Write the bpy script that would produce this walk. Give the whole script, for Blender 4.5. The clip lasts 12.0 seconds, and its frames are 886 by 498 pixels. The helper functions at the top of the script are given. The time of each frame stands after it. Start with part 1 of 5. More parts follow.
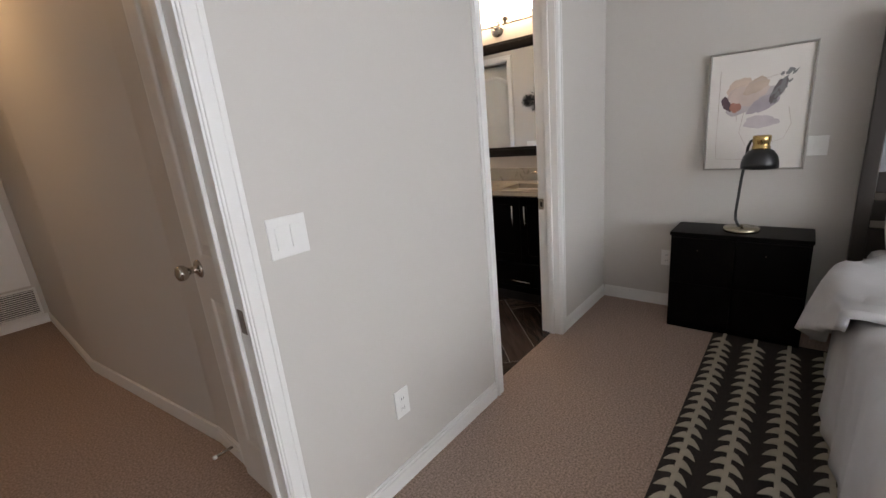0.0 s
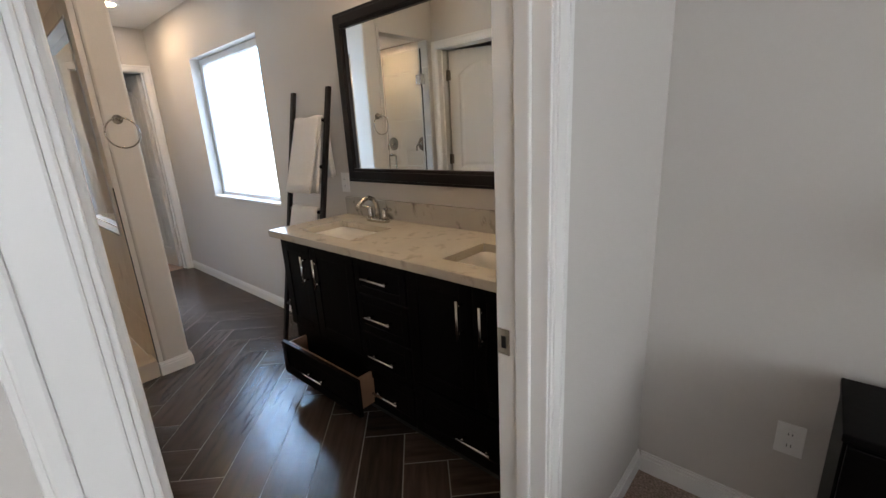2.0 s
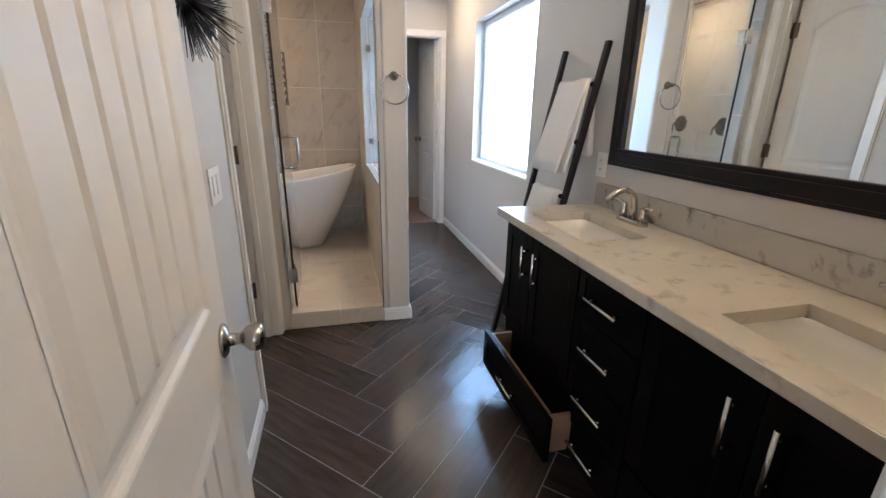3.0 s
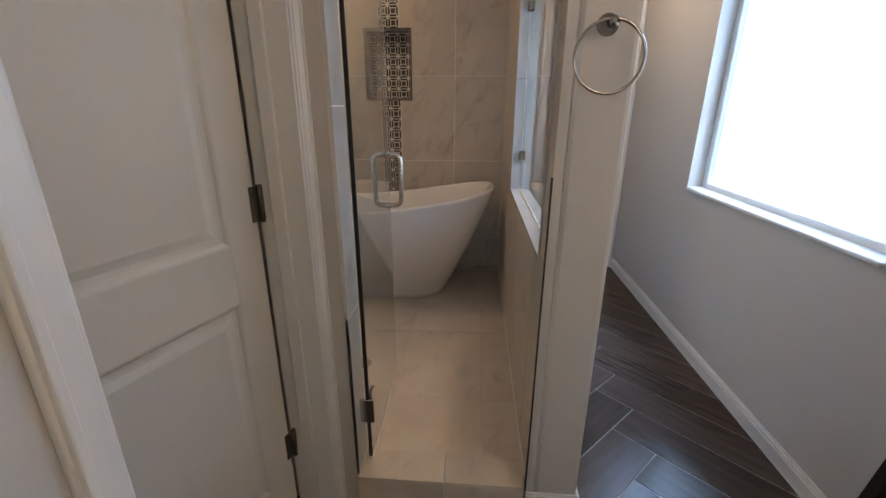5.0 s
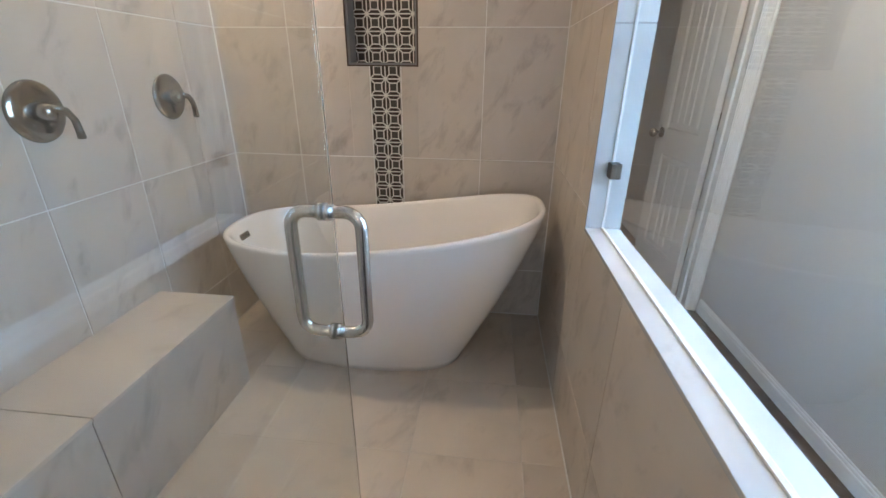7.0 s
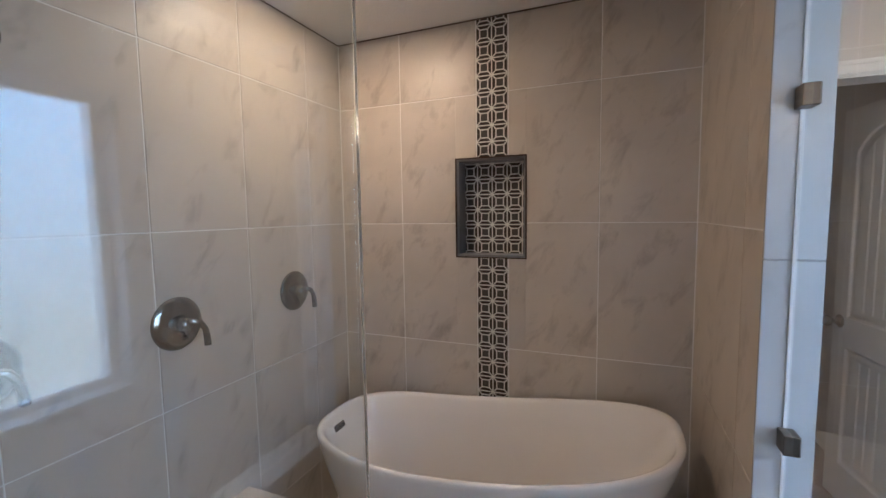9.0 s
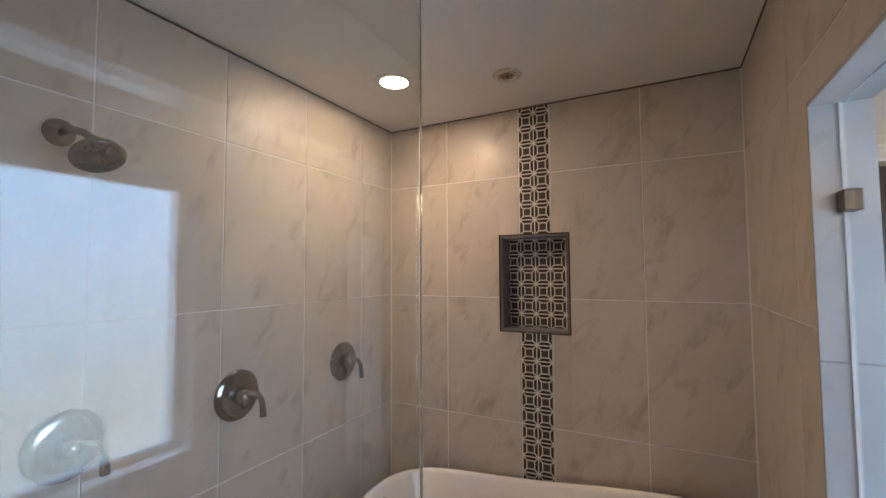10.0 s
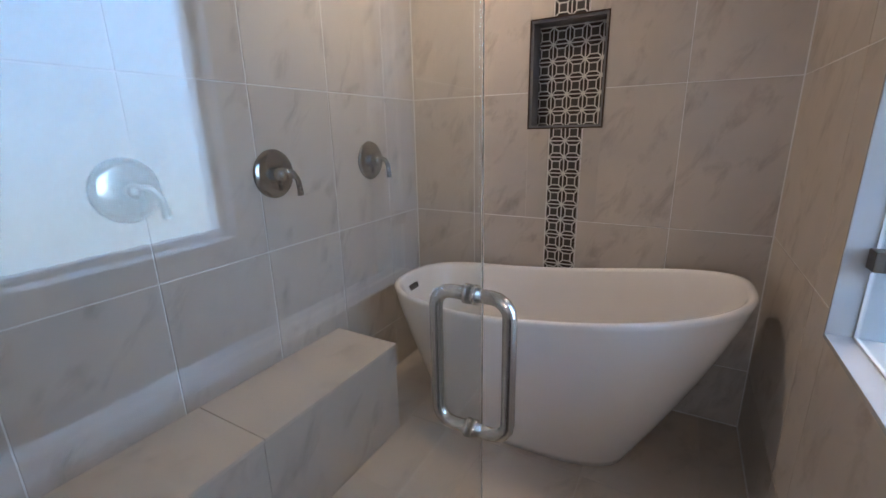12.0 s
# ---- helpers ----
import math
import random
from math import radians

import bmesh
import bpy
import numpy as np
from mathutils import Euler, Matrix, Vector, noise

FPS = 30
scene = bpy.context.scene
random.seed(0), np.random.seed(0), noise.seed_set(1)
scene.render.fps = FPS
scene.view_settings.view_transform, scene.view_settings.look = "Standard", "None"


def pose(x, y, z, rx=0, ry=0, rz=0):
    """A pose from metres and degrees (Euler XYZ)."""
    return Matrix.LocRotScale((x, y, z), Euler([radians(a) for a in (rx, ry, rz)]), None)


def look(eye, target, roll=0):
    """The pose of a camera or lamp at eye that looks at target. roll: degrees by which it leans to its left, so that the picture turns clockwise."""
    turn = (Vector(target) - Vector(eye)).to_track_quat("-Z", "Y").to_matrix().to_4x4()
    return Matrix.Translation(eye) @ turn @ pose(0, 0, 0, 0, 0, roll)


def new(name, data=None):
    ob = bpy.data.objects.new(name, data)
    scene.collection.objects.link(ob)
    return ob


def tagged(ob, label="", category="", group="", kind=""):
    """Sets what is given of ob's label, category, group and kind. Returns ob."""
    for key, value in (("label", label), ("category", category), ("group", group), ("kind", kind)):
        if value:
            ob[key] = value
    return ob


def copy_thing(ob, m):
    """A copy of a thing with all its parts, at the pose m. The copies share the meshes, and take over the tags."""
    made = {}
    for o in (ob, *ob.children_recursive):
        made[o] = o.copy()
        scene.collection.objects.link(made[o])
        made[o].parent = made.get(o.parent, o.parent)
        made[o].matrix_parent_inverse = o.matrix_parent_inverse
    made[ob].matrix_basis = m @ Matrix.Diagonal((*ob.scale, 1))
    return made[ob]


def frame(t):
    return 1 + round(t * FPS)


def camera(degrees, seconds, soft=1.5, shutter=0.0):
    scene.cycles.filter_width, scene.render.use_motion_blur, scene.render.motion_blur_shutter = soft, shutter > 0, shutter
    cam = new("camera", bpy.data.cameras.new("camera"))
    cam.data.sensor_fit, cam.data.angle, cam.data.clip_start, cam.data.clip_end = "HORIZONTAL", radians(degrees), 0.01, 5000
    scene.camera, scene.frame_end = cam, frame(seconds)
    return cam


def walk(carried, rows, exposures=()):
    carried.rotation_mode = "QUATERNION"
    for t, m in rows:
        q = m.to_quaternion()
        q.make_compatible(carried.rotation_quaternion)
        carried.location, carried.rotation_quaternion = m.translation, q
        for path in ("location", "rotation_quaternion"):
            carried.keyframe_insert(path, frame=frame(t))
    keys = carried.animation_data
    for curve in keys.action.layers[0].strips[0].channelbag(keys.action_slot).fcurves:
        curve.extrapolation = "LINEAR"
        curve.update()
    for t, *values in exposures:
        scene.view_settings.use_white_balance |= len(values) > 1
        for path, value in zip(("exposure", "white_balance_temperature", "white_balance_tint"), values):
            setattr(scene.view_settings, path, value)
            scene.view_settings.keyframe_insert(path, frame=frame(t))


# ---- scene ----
cam = camera(92.7, 12.0)
PATH = [
    (0, (0.287, 0.15, 1.326), (1.739, 1.416, 0.791), -5.5),
    (0.5, (0.691, 0.346, 1.277), (2.306, 1.4, 0.746), -2.9),
    (1, (1.17, 0.526, 1.282), (2.865, 1.454, 0.769), -3.3),
    (1.5, (1.581, 0.674, 1.284), (3.183, 1.767, 0.794), -2.8),
    (2, (1.85, 0.842, 1.323), (3.278, 2.137, 0.79), -3.1),
    (2.5, (2.034, 1.004, 1.295), (3.029, 2.634, 0.701), -2.7),
    (3, (2.131, 1.166, 1.297), (2.596, 3.01, 0.676), 0.9),
    (3.5, (2.144, 1.437, 1.311), (2.434, 3.309, 0.669), -0.8),
    (3.7, (2.157, 1.555, 1.304), (2.385, 3.434, 0.658), -0.4),
    (5.3, (2.172, 2.794, 1.307), (2.014, 4.678, 0.656), 0.2),
    (5.5, (2.142, 2.935, 1.308), (1.991, 4.818, 0.65), 0.5),
    (6, (2.074, 3.237, 1.287), (1.923, 5.116, 0.617), 1.6),
    (6.5, (2.042, 3.472, 1.283), (1.885, 5.328, 0.553), -0.7),
    (6.7, (2.053, 3.550, 1.291), (1.884, 5.389, 0.519), -0.1),
    (8.3, (2.071, 3.901, 1.408), (1.736, 5.779, 0.81), -0.7),
    (8.5, (2.057, 3.896, 1.444), (1.601, 5.785, 0.968), -0.9),
    (9, (2.077, 3.87, 1.541), (1.332, 5.718, 1.376), -0.8),
    (9.5, (2.092, 3.829, 1.606), (1.228, 5.633, 1.615), -0.3),
    (10, (2.093, 3.805, 1.628), (1.17, 5.576, 1.731), -0.3),
    (10.5, (2.07, 3.8, 1.6), (1.109, 5.55, 1.721), -0.0),
    (11, (2.031, 3.794, 1.504), (1.06, 5.542, 1.49), -0.3),
    (11.5, (2.04, 3.79, 1.405), (1.058, 5.503, 1.087), -1.1),
    (12, (2.053, 3.755, 1.321), (1.097, 5.43, 0.791), -1.2),
]
walk(cam, [(t, look(eye, target, roll)) for t, eye, target, roll in PATH],
     [(0, -0.05, 7000, 16), (0.5, -0.18, 6500, 13), (1.0, -0.1, 6600, 13), (1.5, -0.13, 6850, 14), (2.0, -0.1, 6950, 14), (2.5, 0.15, 6500, 12), (3.0, 0.32, 6150, 11), (3.5, 0.36, 5800, 9), (5.5, -0.5, 6650, 15),
      (6.0, 0.08, 6150, 12), (6.5, 0.55, 5650, 7), (8.5, 0.24, 5700, 13), (9.0, -0.24, 5800, 15), (9.5, -0.24, 6250, 16), (10.5, -0.18, 6150, 16), (12.0, -0.1, 5500, 14)])

# ---- world and large lights ----
world = bpy.data.worlds.new("world")
scene.world = world
world.use_nodes = True
wn = world.node_tree.nodes
sky = wn.new("ShaderNodeTexSky")
sky.sky_type = 'NISHITA'
sky.sun_disc = False
sky.sun_elevation, sky.sun_rotation = radians(40), radians(200)
world.node_tree.links.new(sky.outputs[0], wn["Background"].inputs[0])
wn["Background"].inputs[1].default_value = 0.1


def lamp(name, kind, at, energy, color, size=0.05, target=None, spot=100):
    data = bpy.data.lights.new(name, kind)
    data.energy, data.color = energy, color
    if kind == 'AREA':
        data.size = size
    else:
        data.shadow_soft_size = size
    if kind == 'SPOT':
        data.spot_size, data.spot_blend = radians(spot), 0.6
    ob = new(name, data)
    ob.matrix_world = look(at, target) if target else Matrix.Translation(at)
    return ob


# the sky's light in the opening of the bathroom window
win = lamp("window_daylight", 'AREA', (3.42, 4.395, 1.449), 8, (0.66, 0.82, 1.0), 1.11, (2.0, 4.395, 1.449))
win.data.shape, win.data.size_y = 'RECTANGLE', 1.06

# ---- materials ----


def material(name, color, rough=0.5, metal=0.0, var=0.06, scale=6.0, bump=0.0, bscale=150.0, rand=0.0, coat=0.0, coords="Object", stretch=(1, 1, 1), spread=None, gloss=None):
    m = bpy.data.materials.new(name)
    m.use_nodes = True
    nt = m.node_tree
    b = nt.nodes["Principled BSDF"]
    b.inputs["Roughness"].default_value = rough
    b.inputs["Metallic"].default_value = metal
    b.inputs["Coat Weight"].default_value = coat
    tc = nt.nodes.new("ShaderNodeTexCoord")
    mp = nt.nodes.new("ShaderNodeMapping")
    mp.inputs["Scale"].default_value = stretch
    nt.links.new(tc.outputs[coords], mp.inputs["Vector"])
    n1 = nt.nodes.new("ShaderNodeTexNoise")
    n1.inputs["Scale"].default_value = scale
    n1.inputs["Detail"].default_value = 6
    nt.links.new(mp.outputs[0], n1.inputs["Vector"])
    mix = nt.nodes.new("ShaderNodeMix")
    mix.data_type = 'RGBA'
    mix.inputs[6].default_value = (*[c * (1 - var) for c in color], 1)
    mix.inputs[7].default_value = (*[min(1, c * (1 + var)) for c in color], 1)
    fac = n1.outputs[0]
    if spread:
        sr = nt.nodes.new("ShaderNodeMapRange")
        sr.inputs[1].default_value, sr.inputs[2].default_value = spread
        nt.links.new(fac, sr.inputs[0])
        fac = sr.outputs[0]
    if gloss is not None:
        b.inputs["Specular IOR Level"].default_value = gloss
    nt.links.new(fac, mix.inputs[0])
    out = mix.outputs[2]
    if rand:
        info = nt.nodes.new("ShaderNodeObjectInfo")
        hs = nt.nodes.new("ShaderNodeHueSaturation")
        mr = nt.nodes.new("ShaderNodeMapRange")
        mr.inputs[3].default_value, mr.inputs[4].default_value = 1 - rand, 1 + rand
        nt.links.new(info.outputs["Random"], mr.inputs[0])
        nt.links.new(mr.outputs[0], hs.inputs["Value"])
        nt.links.new(out, hs.inputs["Color"])
        out = hs.outputs[0]
    nt.links.new(out, b.inputs["Base Color"])
    if bump:
        n2 = nt.nodes.new("ShaderNodeTexNoise")
        n2.inputs["Scale"].default_value = bscale
        n2.inputs["Detail"].default_value = 4
        nt.links.new(mp.outputs[0], n2.inputs["Vector"])
        bp = nt.nodes.new("ShaderNodeBump")
        bp.inputs["Strength"].default_value = bump
        bp.inputs["Distance"].default_value = 0.01
        nt.links.new(n2.outputs[0], bp.inputs["Height"])
        nt.links.new(bp.outputs[0], b.inputs["Normal"])
    return m


def veined(name, base, vein, rough, amount=0.5, scale=2.2, lo=0.62, hi=0.72, angle=38, rand=0.04, squash=3.5):
    """Stone with soft diagonal veins and mottling, shifted from piece to piece."""
    m = material(name, base, rough, var=0.15, scale=5.0, rand=rand)
    nt = m.node_tree
    b = nt.nodes["Principled BSDF"]
    src = b.inputs["Base Color"].links[0].from_socket
    tc = nt.nodes.new("ShaderNodeTexCoord")
    info = nt.nodes.new("ShaderNodeObjectInfo")
    add = nt.nodes.new("ShaderNodeVectorMath")
    add.operation = 'MULTIPLY_ADD'
    add.inputs[1].default_value = (1, 1, 1)
    mul = nt.nodes.new("ShaderNodeVectorMath")
    mul.operation = 'SCALE'
    mul.inputs[0].default_value = (7.3, 5.1, 9.7)
    nt.links.new(info.outputs["Random"], mul.inputs["Scale"])
    nt.links.new(tc.outputs["Object"], add.inputs[0])
    nt.links.new(mul.outputs[0], add.inputs[2])
    mp = nt.nodes.new("ShaderNodeMapping")
    mp.vector_type = 'TEXTURE'
    mp.inputs["Rotation"].default_value = (0, radians(angle), radians(45))
    mp.inputs["Scale"].default_value = (1, 1, squash)
    nt.links.new(add.outputs[0], mp.inputs["Vector"])
    nz = nt.nodes.new("ShaderNodeTexNoise")
    nz.inputs["Scale"].default_value = scale
    nz.inputs["Detail"].default_value = 7
    nz.inputs["Roughness"].default_value = 0.62
    nz.inputs["Distortion"].default_value = 0.35
    nt.links.new(mp.outputs[0], nz.inputs["Vector"])
    rmp = nt.nodes.new("ShaderNodeMapRange")
    rmp.inputs[1].default_value, rmp.inputs[2].default_value = lo, hi
    rmp.inputs[4].default_value = amount
    nt.links.new(nz.outputs[0], rmp.inputs[0])
    mix = nt.nodes.new("ShaderNodeMix")
    mix.data_type = 'RGBA'
    nt.links.new(rmp.outputs[0], mix.inputs[0])
    nt.links.new(src, mix.inputs[6])
    mix.inputs[7].default_value = (*vein, 1)
    nt.links.new(mix.outputs[2], b.inputs["Base Color"])
    return m


def glowing(name, color, strength):
    m = bpy.data.materials.new(name)
    m.use_nodes = True
    b = m.node_tree.nodes["Principled BSDF"]
    b.inputs["Base Color"].default_value = (*color, 1)
    b.inputs["Emission Color"].default_value = (*color, 1)
    b.inputs["Emission Strength"].default_value = strength
    return m


def clear(name, tint, rough=0.0):
    m = bpy.data.materials.new(name)
    m.use_nodes = True
    b = m.node_tree.nodes["Principled BSDF"]
    b.inputs["Base Color"].default_value = (*tint, 1)
    b.inputs["Transmission Weight"].default_value = 1
    b.inputs["Roughness"].default_value = rough
    b.inputs["IOR"].default_value = 1.5
    return m


PAINT = material("wall_paint", (0.57, 0.54, 0.505), 0.55, var=0.02, scale=1.5, bump=0.05, bscale=110)
CEILING = material("ceiling_paint", (0.74, 0.73, 0.71), 0.7, var=0.02, bump=0.15, bscale=70)
WHITE = material("white_trim_paint", (0.76, 0.75, 0.73), 0.35, var=0.02, scale=3)
DOORWHITE = material("door_paint", (0.72, 0.69, 0.65), 0.38, var=0.03, scale=4, bump=0.05, bscale=60, stretch=(6, 6, 0.6))
CARPET = material("carpet_pile", (0.42, 0.312, 0.258), 0.95, var=0.34, scale=120, bump=1.0, bscale=210, spread=(0.34, 0.66), gloss=0.1)
TILE = veined("shower_wall_tile", (0.56, 0.50, 0.435), (0.22, 0.175, 0.14), 0.36, 0.62, scale=11.0, lo=0.53, hi=0.78, squash=4.5)
FLOORTILE = veined("shower_floor_tile", (0.64, 0.56, 0.475), (0.30, 0.25, 0.20), 0.35, 0.5, scale=9.0, lo=0.54, hi=0.78)
GROUT = material("pale_grout", (0.80, 0.78, 0.75), 0.8, var=0.05, scale=30)
FLOORGROUT = material("shower_floor_grout", (0.64, 0.58, 0.51), 0.7, var=0.05, scale=30)
DARKGROUT = material("floor_grout", (0.22, 0.20, 0.185), 0.8, var=0.1, scale=30)
PLANK = material("dark_wood_look_tile", (0.052, 0.036, 0.029), 0.24, var=0.42, scale=4, bump=0.10, bscale=40, rand=0.28, stretch=(1.0, 9, 4), spread=(0.28, 0.72), gloss=0.38)
COUNTER = veined("quartz_counter", (0.46, 0.415, 0.35), (0.16, 0.13, 0.11), 0.16, 0.6, scale=16.0, lo=0.56, hi=0.74, squash=1.8)
SPLASH = veined("quartz_backsplash", (0.44, 0.41, 0.37), (0.07, 0.06, 0.055), 0.18, 0.85, scale=15.0, lo=0.55, hi=0.69, squash=2.2)
CABINET = material("espresso_cabinet", (0.0026, 0.0021, 0.0022), 0.40, var=0.3, scale=5, bump=0.05, bscale=30, stretch=(1, 1, 0.2), gloss=0.05)
BROWNWOOD = material("drawer_box_wood", (0.20, 0.11, 0.065), 0.5, var=0.2, scale=8, stretch=(1, 6, 6))
NICKEL = material("brushed_nickel", (0.44, 0.415, 0.38), 0.24, 1.0, var=0.05, scale=40)
CHROME = material("satin_chrome", (0.60, 0.59, 0.57), 0.24, 1.0, var=0.03, scale=40)
VALVEMETAL = material("polished_nickel", (0.34, 0.32, 0.30), 0.14, 1.0, var=0.05, scale=40)
NICHESTONE = material("grey_niche_stone", (0.20, 0.195, 0.20), 0.4, var=0.15, scale=20)
BRONZETRIM = material("bronze_edge_trim", (0.09, 0.062, 0.05), 0.35, 0.8, var=0.2, scale=40)
DARKMETAL = material("aged_hinge_metal", (0.20, 0.17, 0.14), 0.4, 1.0, var=0.3, scale=60)
BRASS = material("brass", (0.60, 0.42, 0.17), 0.25, 1.0, var=0.06, scale=40)
BLACK = material("black_paint", (0.012, 0.012, 0.013), 0.35, var=0.2, scale=12)
# one black for the tile edge trim and the painted hinge gap
GAPTRIMBLACK = material("gap_and_trim_black", (0.010, 0.010, 0.010), 0.5)
ACRYLIC = material("white_acrylic", (0.86, 0.83, 0.80), 0.22, var=0.01, coat=0.3)
CERAMIC = material("sink_ceramic", (0.74, 0.71, 0.65), 0.15, var=0.01)
TOWEL = material("white_terry", (0.76, 0.74, 0.71), 0.95, var=0.05, scale=60, bump=0.6, bscale=300)
LADDER = material("dark_wood_ladder", (0.013, 0.010, 0.010), 0.5, var=0.35, scale=10, bump=0.1, bscale=40, gloss=0.2)
FRAMEWOOD = material("dark_mirror_frame", (0.010, 0.007, 0.007), 0.35, var=0.3, scale=14, bump=0.08, bscale=50, gloss=0.2)
PLASTIC = material("white_plastic", (0.78, 0.77, 0.75), 0.3, var=0.01)
MARBLETRIM = veined("pale_marble_trim", (0.54, 0.54, 0.54), (0.36, 0.36, 0.37), 0.25, 0.5, scale=9.0, lo=0.55)
VINYL = material("window_vinyl", (0.80, 0.81, 0.82), 0.3, var=0.01)
MOSAICDARK = material("mosaic_dark_stone", (0.040, 0.026, 0.020), 0.3, var=0.5, scale=14)
MOSAICGREY = material("mosaic_grey_stone", (0.060, 0.050, 0.044), 0.3, var=0.4, scale=14)
MOSAICLINE = material("mosaic_pale_strip", (0.70, 0.665, 0.61), 0.35, var=0.08, scale=20)
DUVET = material("grey_bedding", (0.52, 0.51, 0.515), 0.9, var=0.08, scale=14, bump=0.45, bscale=420)
SHEET = material("white_pillowcase", (0.68, 0.66, 0.64), 0.9, var=0.03, scale=10, bump=0.2, bscale=300)
HEADBOARD = material("dark_headboard_wood", (0.030, 0.024, 0.021), 0.45, var=0.35, scale=6, bump=0.08, bscale=40, stretch=(1, 5, 0.6))
RUGDARK = material("rug_dark_pile", (0.028, 0.019, 0.014), 0.95, var=0.5, scale=30, bump=0.9, bscale=160, stretch=(0.6, 8, 1))
RUGCREAM = material("rug_cream_pile", (0.42, 0.37, 0.29), 0.95, var=0.18, scale=40, bump=0.7, bscale=260)
CANVAS = material("white_canvas", (0.74, 0.70, 0.66), 0.8, var=0.03, scale=4, bump=0.1, bscale=300)
SILVERFRAME = material("silver_frame", (0.36, 0.34, 0.31), 0.35, 0.6, var=0.15, scale=20)
GLASS = clear("clear_glass", (0.93, 0.97, 0.96))
PANE = clear("window_glass", (0.98, 0.99, 1.0))
GLOWLAMP = glowing("lit_lamp_glass", (1.0, 0.80, 0.57), 33)
GLOWHALL = glowing("lit_hall_dome", (1.0, 0.66, 0.34), 30)
GLOWDISC = glowing("lit_downlight_lens", (1.0, 0.73, 0.46), 240)
GLOWDISC2 = glowing("lit_passage_downlight", (1.0, 0.77, 0.53), 270)
MIRROR = bpy.data.materials.new("mirror_silver")
MIRROR.use_nodes = True
mb = MIRROR.node_tree.nodes["Principled BSDF"]
mb.inputs["Base Color"].default_value = (0.86, 0.89, 0.88, 1)
mb.inputs["Metallic"].default_value, mb.inputs["Roughness"].default_value = 1.0, 0.01


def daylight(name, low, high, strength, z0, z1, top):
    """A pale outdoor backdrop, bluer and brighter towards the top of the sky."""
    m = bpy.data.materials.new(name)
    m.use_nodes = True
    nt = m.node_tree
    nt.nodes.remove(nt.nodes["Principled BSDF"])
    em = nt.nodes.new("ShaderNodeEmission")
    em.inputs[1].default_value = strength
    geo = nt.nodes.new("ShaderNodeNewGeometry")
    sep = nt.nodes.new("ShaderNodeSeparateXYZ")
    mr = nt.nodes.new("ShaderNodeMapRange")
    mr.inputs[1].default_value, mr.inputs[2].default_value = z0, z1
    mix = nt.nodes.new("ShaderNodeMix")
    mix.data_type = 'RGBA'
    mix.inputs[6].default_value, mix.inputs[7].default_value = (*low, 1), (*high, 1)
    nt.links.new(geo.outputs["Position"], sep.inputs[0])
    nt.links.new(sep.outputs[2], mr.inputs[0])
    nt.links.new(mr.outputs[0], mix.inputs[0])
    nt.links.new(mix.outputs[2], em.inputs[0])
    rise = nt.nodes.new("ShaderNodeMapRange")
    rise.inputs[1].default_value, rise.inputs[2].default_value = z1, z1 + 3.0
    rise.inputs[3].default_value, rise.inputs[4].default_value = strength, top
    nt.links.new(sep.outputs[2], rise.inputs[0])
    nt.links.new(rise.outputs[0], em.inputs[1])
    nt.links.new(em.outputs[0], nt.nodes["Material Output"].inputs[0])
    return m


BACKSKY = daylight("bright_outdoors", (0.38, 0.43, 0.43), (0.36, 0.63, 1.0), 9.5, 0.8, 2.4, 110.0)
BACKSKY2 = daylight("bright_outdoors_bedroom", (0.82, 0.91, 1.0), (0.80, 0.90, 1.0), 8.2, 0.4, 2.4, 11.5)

# ---- shape helpers ----


def box(bm, x0, x1, y0, y1, z0, z1, bevel=0.0, m=None):
    r = bmesh.ops.create_cube(bm, size=1)
    vs = r["verts"]
    for v in vs:
        v.co = Vector(((x0 + x1) / 2 + v.co.x * (x1 - x0), (y0 + y1) / 2 + v.co.y * (y1 - y0), (z0 + z1) / 2 + v.co.z * (z1 - z0)))
    if bevel:
        es = list({e for v in vs for e in v.link_edges})
        g = bmesh.ops.bevel(bm, geom=es, offset=bevel, segments=2, affect='EDGES', profile=0.5)
        vs = list({v for f in g["faces"] for v in f.verts} | {v for v in vs if v.is_valid})
    if m is not None:
        bmesh.ops.transform(bm, matrix=m, verts=vs)
    return vs


def sweep(bm, pts, r, n=12, closed=False):
    """A round bar through points; r is a number or one radius a point."""
    pts = [Vector(p) for p in pts]
    k = len(pts)
    rs = [r] * k if isinstance(r, (int, float)) else r
    rings, up = [], None
    for i, p in enumerate(pts):
        a = pts[(i - 1) % k] if closed or i else pts[0]
        b = pts[(i + 1) % k] if closed or i < k - 1 else pts[-1]
        d = (b - a).normalized()
        if up is None:
            up = d.orthogonal().normalized()
        up = (up - d * up.dot(d)).normalized()
        side = d.cross(up)
        rings.append([bm.verts.new(p + (up * math.cos(2 * math.pi * j / n) + side * math.sin(2 * math.pi * j / n)) * rs[i]) for j in range(n)])
    for i in range(k if closed else k - 1):
        a, b = rings[i], rings[(i + 1) % k]
        for j in range(n):
            f = bm.faces.new((a[j], a[(j + 1) % n], b[(j + 1) % n], b[j]))
            f.smooth = True
    if not closed:
        bm.faces.new(rings[0][::-1])
        bm.faces.new(rings[-1])
    return [v for ring in rings for v in ring]


